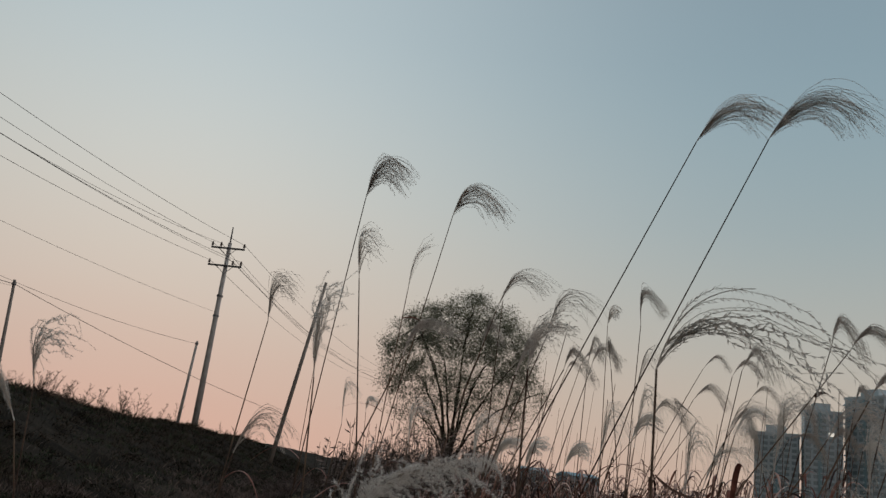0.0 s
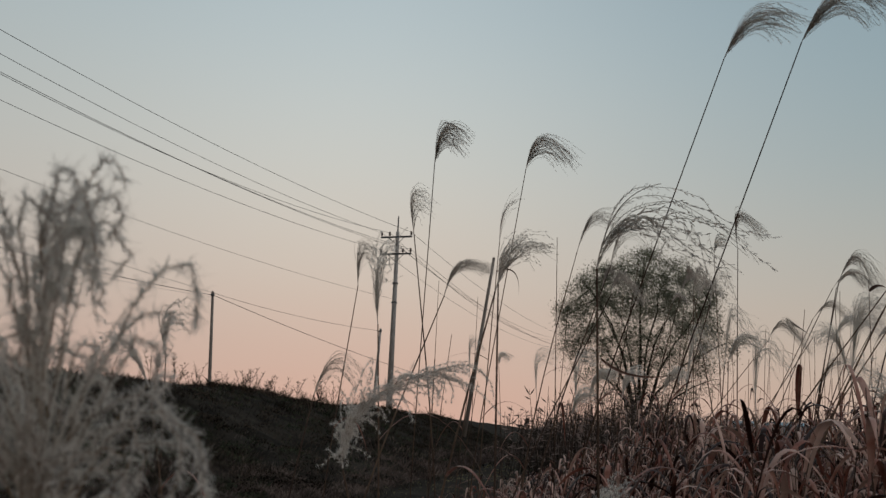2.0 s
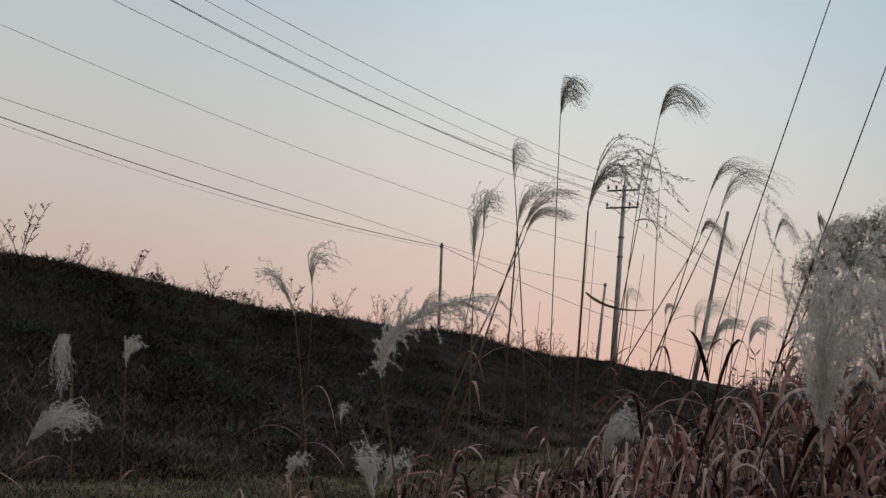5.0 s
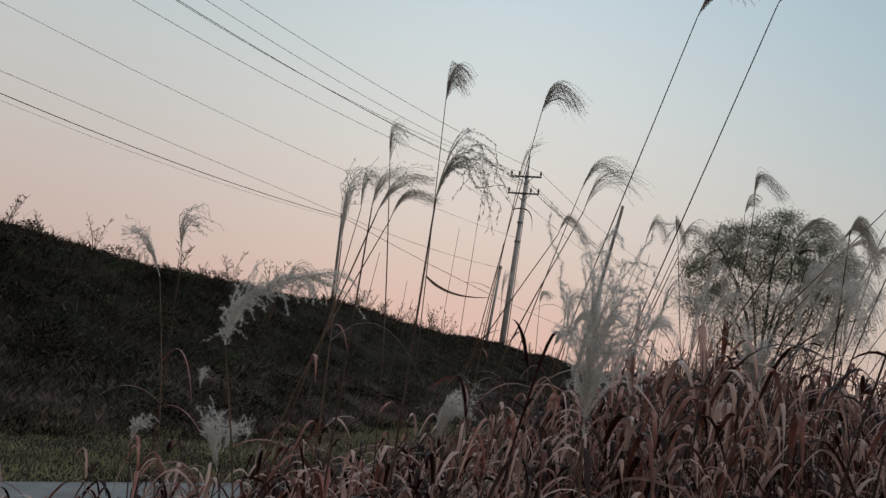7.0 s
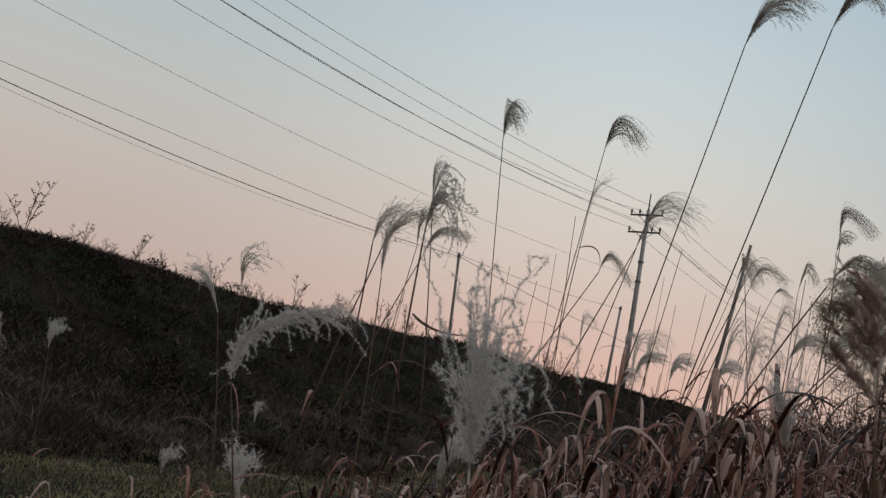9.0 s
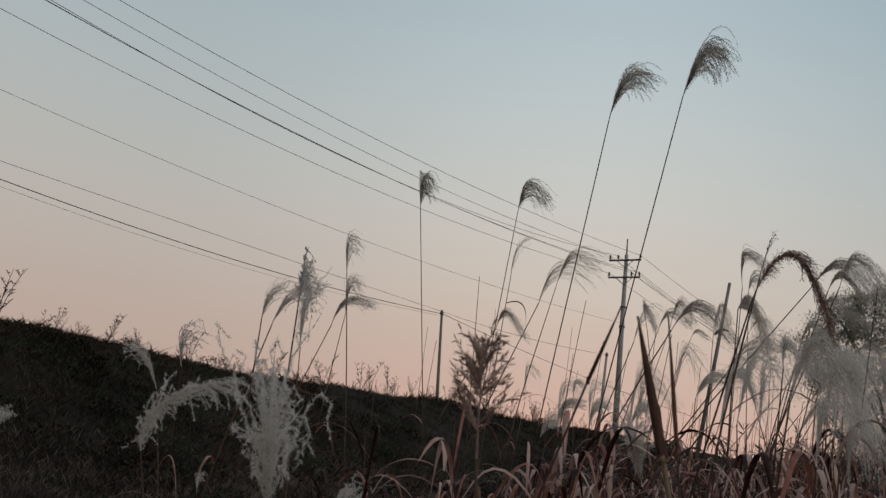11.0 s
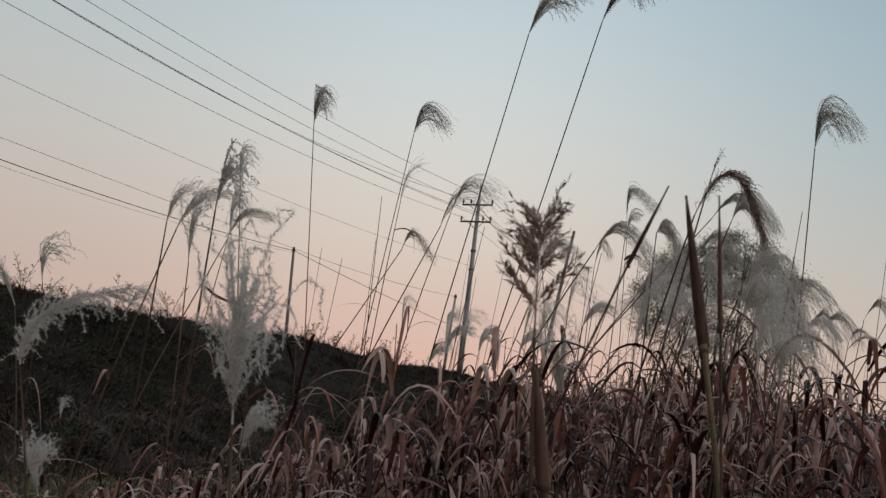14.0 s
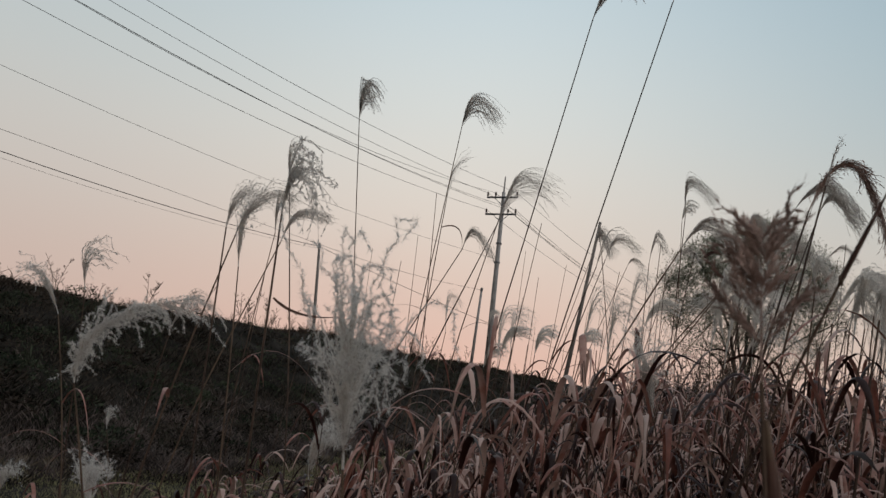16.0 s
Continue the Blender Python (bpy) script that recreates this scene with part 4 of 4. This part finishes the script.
reed('curly', (-0.619, 2.231, 0.801), (-0.629, 2.227, 0.879), (-0.581, 2.251, 0.909), (-0.608, 2.237, 0.705), 0.035, 18)
reed('dome', (1.040, 5.312, 1.834), (1.099, 5.321, 1.995), (1.287, 5.348, 1.792), (0.655, 5.257, 1.330), 0.049, 18)
reed('dome', (1.300, 5.477, 1.974), (1.405, 5.492, 2.137), (1.559, 5.514, 1.958), (1.024, 5.437, 1.420), 0.051, 18)
reed('dome', (1.531, 6.248, 2.286), (1.641, 6.264, 2.456), (1.757, 6.281, 2.315), (1.419, 6.232, 2.072), 0.034, 14)
reed('dome', (1.733, 5.797, 2.065), (1.816, 5.809, 2.195), (1.956, 5.829, 2.052), (1.548, 5.770, 1.738), 0.043, 14)
reed('sparse', (1.452, 5.245, 1.793), (1.528, 5.256, 2.058), (1.752, 5.289, 1.943), (1.342, 5.229, 1.501), 0.063, 18)
reed('dome', (1.451, 3.596, 2.001), (1.537, 3.608, 2.158), (1.716, 3.634, 1.981), (1.093, 3.544, 1.521), 0.053, 26)
reed('dome', (1.193, 2.844, 1.709), (1.257, 2.853, 1.848), (1.397, 2.873, 1.690), (1.123, 2.834, 1.581), 0.037, 24)
curled_reed = reed('sparse', (1.243, 3.273, 1.629), (1.317, 3.284, 1.808), (1.431, 3.300, 1.767), (1.085, 3.250, 1.394), 0.046, 20)
reed('dome', (1.630, 4.792, 1.749), (1.763, 4.811, 1.825), (1.871, 4.827, 1.651), (1.477, 4.770, 1.441), 0.051, 20)
reed('veil', (1.181, 4.686, 1.448), (1.275, 4.699, 1.764), (1.557, 4.740, 1.613), (1.157, 4.682, 1.309), 0.061, 18)
reed('dome', (0.654, 5.844, 2.165), (0.725, 5.854, 2.331), (0.840, 5.871, 2.217), (0.526, 5.826, 1.680), 0.039, 14)
reed('dome', (0.095, 4.180, 2.125), (0.160, 4.160, 2.370), (0.360, 4.190, 2.280), (-0.010, 4.190, 1.740), 0.065, 18)
reed('veil', (1.223, 4.293, 1.697), (1.296, 4.300, 1.885), (1.479, 4.317, 1.779), (1.177, 4.289, 1.518), 0.067, 22)
reed('dome', (1.248, 5.112, 1.821), (1.068, 5.095, 1.970), (1.186, 5.106, 1.798), (1.001, 5.089, 1.443), 0.053, 16)
reed('sparse', (-0.577, 2.776, 1.354), (-0.530, 2.790, 1.578), (-0.417, 2.826, 1.440), (-0.597, 2.769, 1.239), 0.039, 20)
reed('dome', (-0.026, 6.298, 2.256), (0.020, 6.321, 2.591), (0.163, 6.393, 2.342), (-0.207, 6.207, 1.530), 0.078, 20)
reed('sparse', (0.698, 3.790, 1.801), (0.723, 3.803, 2.017), (0.801, 3.842, 1.969), (0.588, 3.735, 1.427), 0.025, 14)
reed('fluff', (0.758, 5.417, 2.359), (0.762, 5.419, 2.538), (0.840, 5.458, 2.480), (0.766, 5.421, 1.732), 0.029, 14)
reed('dome', (1.294, 4.457, 2.015), (1.385, 4.503, 2.224), (1.524, 4.573, 2.003), (1.156, 4.388, 1.429), 0.071, 24)
reed('veil', (1.185, 3.647, 1.479), (1.230, 3.670, 1.840), (1.349, 3.730, 1.839), (1.193, 3.651, 1.287), 0.085, 30)
reed('veil', (1.213, 3.849, 1.522), (1.168, 3.826, 1.745), (1.077, 3.780, 1.701), (1.274, 3.879, 1.306), 0.055, 26)
reed('fluff', (0.783, 4.412, 1.623), (0.823, 4.432, 1.799), (0.939, 4.490, 1.763), (0.764, 4.402, 1.288), 0.058, 22)
reed('fluff', (-0.804, 6.381, 1.733), (-0.827, 6.369, 1.911), (-0.716, 6.425, 1.840), (-0.790, 6.388, 1.466), 0.041, 12)
reed('veil', (1.666, 2.233, 1.470), (1.704, 2.252, 1.694), (1.820, 2.309, 1.414), (1.652, 2.226, 1.345), 0.061, 22)
reed('arch', (1.532, 2.440, 1.729), (1.613, 2.480, 1.986), (1.696, 2.521, 1.668), (1.454, 2.402, 1.401), 0.030, 100)
reed('sparse', (1.565, 2.368, 1.767), (1.582, 2.376, 1.858), (1.601, 2.384, 1.912), (1.538, 2.356, 1.629), 0.003, 4)
reed('veil', (1.697, 2.348, 1.342), (1.700, 2.350, 1.551), (1.799, 2.399, 1.457), (1.694, 2.347, 1.278), 0.061, 20)
reed('veil', (1.745, 2.458, 1.311), (1.738, 2.454, 1.498), (1.834, 2.502, 1.401), (1.741, 2.456, 1.258), 0.064, 20)
reed('veil', (1.363, 3.252, 1.417), (1.359, 3.250, 1.756), (1.463, 3.302, 1.623), (1.365, 3.253, 1.196), 0.062, 14)
reed('veil', (0.841, 3.511, 1.355), (0.840, 3.510, 1.731), (0.973, 3.577, 1.599), (0.831, 3.505, 1.095), 0.059, 12)
reed('veil', (1.313, 2.968, 1.390), (1.337, 2.979, 1.731), (1.462, 3.036, 1.550), (1.297, 2.961, 1.182), 0.054, 16)
reed('veil', (1.641, 3.208, 1.441), (1.655, 3.214, 1.830), (1.783, 3.272, 1.605), (1.603, 3.191, 1.223), 0.058, 16)
reed('veil', (0.592, 4.052, 1.443), (0.623, 4.066, 1.823), (0.736, 4.115, 1.677), (0.542, 4.031, 1.173), 0.070, 12)
reed('veil', (0.757, 4.156, 1.580), (0.791, 4.170, 1.943), (0.904, 4.219, 1.768), (0.725, 4.142, 1.281), 0.067, 10)
reed('veil', (1.662, 2.850, 1.517), (1.640, 2.839, 1.696), (1.726, 2.881, 1.623), (1.646, 2.842, 1.370), 0.045, 28)
reed('veil', (1.545, 2.726, 1.592), (1.538, 2.723, 1.722), (1.603, 2.754, 1.599), (1.533, 2.720, 1.400), 0.040, 24)
reed('dome', (1.536, 3.418, 1.947), (1.571, 3.434, 2.069), (1.688, 3.487, 1.909), (1.430, 3.371, 1.575), 0.051, 22)
reed('sparse', (1.751, 3.825, 1.773), (1.807, 3.850, 1.891), (1.941, 3.910, 1.753), (1.749, 3.823, 1.566), 0.033, 14)
reed('fluff', (1.794, 4.324, 1.692), (1.870, 4.358, 1.801), (1.976, 4.406, 1.665), (1.745, 4.302, 1.490), 0.038, 18)
reed('dome', (1.995, 4.917, 1.705), (2.031, 4.933, 1.808), (2.117, 4.971, 1.748), (1.953, 4.897, 1.411), 0.031, 14)
reed('fluff', (0.150, 4.219, 1.432), (0.169, 4.187, 1.589), (0.282, 4.247, 1.575), (0.108, 4.239, 1.082), 0.050, 20)
reed('fluff', (0.295, 4.290, 1.436), (0.303, 4.249, 1.605), (0.395, 4.302, 1.574), (0.253, 4.310, 1.086), 0.050, 20)
reed('fluff', (0.071, 4.202, 1.353), (0.095, 4.176, 1.496), (0.179, 4.222, 1.478), (0.029, 4.222, 1.003), 0.050, 20)
reed('fluff', (0.479, 4.374, 1.458), (0.510, 4.344, 1.630), (0.605, 4.403, 1.585), (0.437, 4.394, 1.108), 0.050, 20)
reed('dome', (1.802, 6.507, 1.917), (1.932, 6.498, 2.196), (2.054, 6.667, 1.779), (1.746, 6.527, 1.567), 0.070, 30)
reed('dome', (2.136, 6.194, 1.988), (2.233, 6.182, 2.220), (2.353, 6.324, 1.903), (2.084, 6.214, 1.638), 0.060, 26)
reed('veil', (1.628, 2.863, 1.515), (1.651, 2.827, 1.694), (1.752, 2.940, 1.457), (1.604, 2.883, 1.165), 0.055, 22)
reed('veil', (1.587, 2.952, 1.537), (1.665, 2.935, 1.748), (1.771, 3.043, 1.534), (1.562, 2.972, 1.187), 0.050, 20)
reed('veil', (1.681, 2.824, 1.547), (1.700, 2.800, 1.675), (1.735, 2.898, 1.365), (1.657, 2.844, 1.197), 0.050, 20)


# ---- bare canes and lone stems ----
def hooked_leaf(ob, a, b, c, wide=0.0032):
    """A long dark leaf hanging out from a stalk."""
    g = Geo()
    q = [bez(Vector(a), Vector(b), Vector(c), k / 12) for k in range(13)]
    g.blade(q, [wide * min(1, 0.6 + k * 0.2) * (1 - (k / 12) ** 2) + 0.0004 for k in range(13)], (0.1, 0.3, 1.0))
    part("leaf", g, M_SHEATH, ob, "long dark dry leaf")


def cane(top, low, r_top, r_low, label, sheath=0.0, mat=None):
    top, low = Vector(top), Vector(low)
    pts = stalk_points(top, low)
    base = pts[-1].copy()
    base.z = 0
    ob = thing("cane", base, label, "reed cane", "bare reed canes")
    g = Geo()
    g.tube(list(reversed(pts)), r_low, r_top, 7)
    for i in (6, 9, 11, 13):
        g.tube([pts[i] + Vector((0, 0, -0.005)), pts[i] + Vector((0, 0, 0.005))], r_low * 1.12, r_low * 1.12, 7, True)
    part("stem", g, mat or M_STALK, ob, smooth=True)
    if sheath:
        g = Geo()
        q = [top.lerp(low, i / 10 * 1.0) for i in range(11)]
        side = Vector((1, 0.2, 0)).normalized()
        for i, p in enumerate(q):
            w = sheath * (0.12 + 0.88 * math.sin(min(1.0, i / 10 + 0.02) * 1.75))
            g.v += [p + Vector((math.cos(a) * w, math.sin(a) * w * 0.75, 0)) for a in (2 * math.pi * s / 8 for s in range(8))]
        for i in range(10):
            for s in range(8):
                a, b = i * 8 + s, i * 8 + (s + 1) % 8
                g.f.append((a, b, b + 8, a + 8))
        part("sheath", g, M_SHEATH, ob, "dark brown rolled leaf sheath", smooth=True)
    return ob


cane((1.653, 1.391, 1.497), (1.680, 1.437, 1.322), 0.0015, 0.0058, "thick dry cane wrapped in a dark brown sheath", 0.0074, M_CANE)
cane((0.130, 3.378, 2.008), (0.120, 3.420, 1.500), 0.0012, 0.0026, "straight bare reed stem standing clear of the plumes")
cane((0.406, 3.897, 2.004), (0.310, 3.950, 1.500), 0.0014, 0.0030, "straight bare reed stem standing clear of the plumes")
cane((-0.994, 5.390, 2.226), (-1.010, 5.420, 1.700), 0.0014, 0.0030, "straight bare reed stem standing clear of the plumes")
cane((1.690, 1.400, 1.500), (1.698, 1.432, 1.345), 0.0010, 0.0024, "thin dark cane beside a thicker one", 0.0030)
hooked_leaf(big_reed, (0.451, 1.993, 1.411), (0.501, 2.018, 1.364), (0.592, 2.063, 1.385))
cane((1.634, 1.380, 1.506), (1.592, 1.388, 1.410), 0.0010, 0.0022, "slanting dark cane tipped with a rolled leaf", 0.0030)
cane((1.539, 1.226, 1.267), (1.557, 1.234, 1.152), 0.0030, 0.0062, "thick brown cane with a rolled split sheath", 0.0080)
hooked_leaf(hooked_reed, (-0.381, 4.492, 2.10), (-0.260, 4.540, 2.16), (-0.270, 4.550, 1.98), 0.004)
hooked_leaf(curled_reed, (1.199, 3.268, 1.761), (1.225, 3.271, 1.793), (1.252, 3.274, 1.772), 0.006)


def bare_stems():
    rng = random.Random(31)
    for i in range(130):
        y = rng.uniform(2.6, 8.0)
        x = rng.uniform(-0.5, 0.25 + 0.55 * y) if i < 46 else rng.uniform(0.25, 0.5 + 0.45 * y)
        h = rng.uniform(1.35, 1.85) + 0.04 * (y - 3)
        top = Vector((x + rng.uniform(0.02, 0.28), y + rng.uniform(-0.1, 0.1), h))
        low = Vector((x, y, 0)).lerp(top, 0.35)
        ob = cane(top, low, 0.0009, 0.0028, "bare thin reed stem that lost its plume")
        pts = stalk_points(top, low)
        for k in (3, 5, 7, 8):
            if rng.random() < 0.6 and i >= 46:
                leaf_on(ob, pts, k, rng, rng.uniform(0.12, 0.3))


bare_stems()


# ---- the field of dry blades ----
def field_edge(y):
    return -0.45 - 0.10 * (y - 2)


def blade_field():
    rng = random.Random(77)
    g, stems = Geo(), Geo()
    up = Vector((0, 0, 1))

    def blade(p, out, ln, rise, droop, w, curl, n=8):
        ctrl = p + out * ln * 0.24 + Vector((0, 0, ln * rise))
        end = p + out * ln * rng.uniform(0.35, 0.8) + Vector((0, 0, ln * droop))
        q = [bez(p, ctrl, end, i / n) for i in range(n + 1)]
        base = len(g.v)
        side0 = out.cross(up).normalized()
        for i, c in enumerate(q):
            d = (q[min(i + 1, n)] - q[max(i - 1, 0)]).normalized()
            s = (side0 - d * side0.dot(d)).normalized()
            s = Matrix.Rotation(curl * (i / n) ** 2, 3, d) @ s
            ww = w * min(1, 0.55 + 0.25 * i) * (1 - (i / n) ** 3 * 0.9)
            nrm = d.cross(s)
            g.v.extend((c - s * ww + nrm * ww * 0.35, c, c + s * ww + nrm * ww * 0.35))
        for i in range(n):
            b = base + 3 * i
            g.f += [(b, b + 1, b + 4, b + 3), (b + 1, b + 2, b + 5, b + 4)]

    tufts = 0
    while tufts < 3450:
        y = 1.5 + 11.0 * rng.random() ** 1.6
        x = rng.uniform(-1.8, 7.0)
        fringe = field_edge(y) + rng.gauss(0, 0.22)
        if x > 2.5 + 0.36 * y or (x < fringe and (x < fringe - 0.75 or rng.random() < 0.5)):
            continue
        if (x - 1.9) ** 2 + (y - 0.4) ** 2 < 4.0 or (x - 0.5) ** 2 + (y - 0.3) ** 2 < 3.0:
            continue
        tufts += 1
        edge = min(1.0, max(0.0, (x - field_edge(y)) / 1.3))
        hgt = (0.56 + 0.63 * edge) * rng.uniform(0.75, 1.13) + 0.02 * (y - 2) + 0.13 * min(1.0, max(0.0, x - 0.6))
        tall = tufts % 9 == 0 and edge > 0.8
        hgt *= rng.uniform(1.05, 1.2) if tall and y > 3 else 1.0
        lean = Vector((rng.gauss(0.06, 0.09), rng.gauss(0, 0.09), 1)).normalized()
        root = Vector((x, y, -0.02))
        top = root + lean * hgt
        stems.tube([root, root.lerp(top, 0.5), top], 0.0022, 0.0012, 3)
        near = y < 5
        for k in range(rng.randint(10, 14) if near else rng.randint(5, 7)):
            p = root.lerp(top, rng.uniform(0.4, 1.0))
            a = rng.uniform(0, 6.283)
            out = Vector((math.cos(a), math.sin(a), 0)) + Vector((0.3, 0, 0))
            ln = rng.uniform(0.12, 0.33)
            w = rng.uniform(0.0042, 0.0112) * (min(1.1, 0.66 + 0.17 * (y - 1.2)) if near else 1.3)
            blade(p, out, ln, rng.uniform(0.4, 1.0), rng.uniform(-0.6, 0.45), w, rng.uniform(-1.8, 1.8), 8 if near else 6)
    tagged(new("dry_grass_blades", g.mesh("dry_grass_blades", M_BLADE, True)), "dense curling reddish brown dry grass blades", "grass", kind="stuff")
    tagged(new("dry_grass_stems", stems.mesh("dry_grass_stems", M_STALK)), "thin brown stems under the dry grass blades", "grass", kind="stuff")


blade_field()
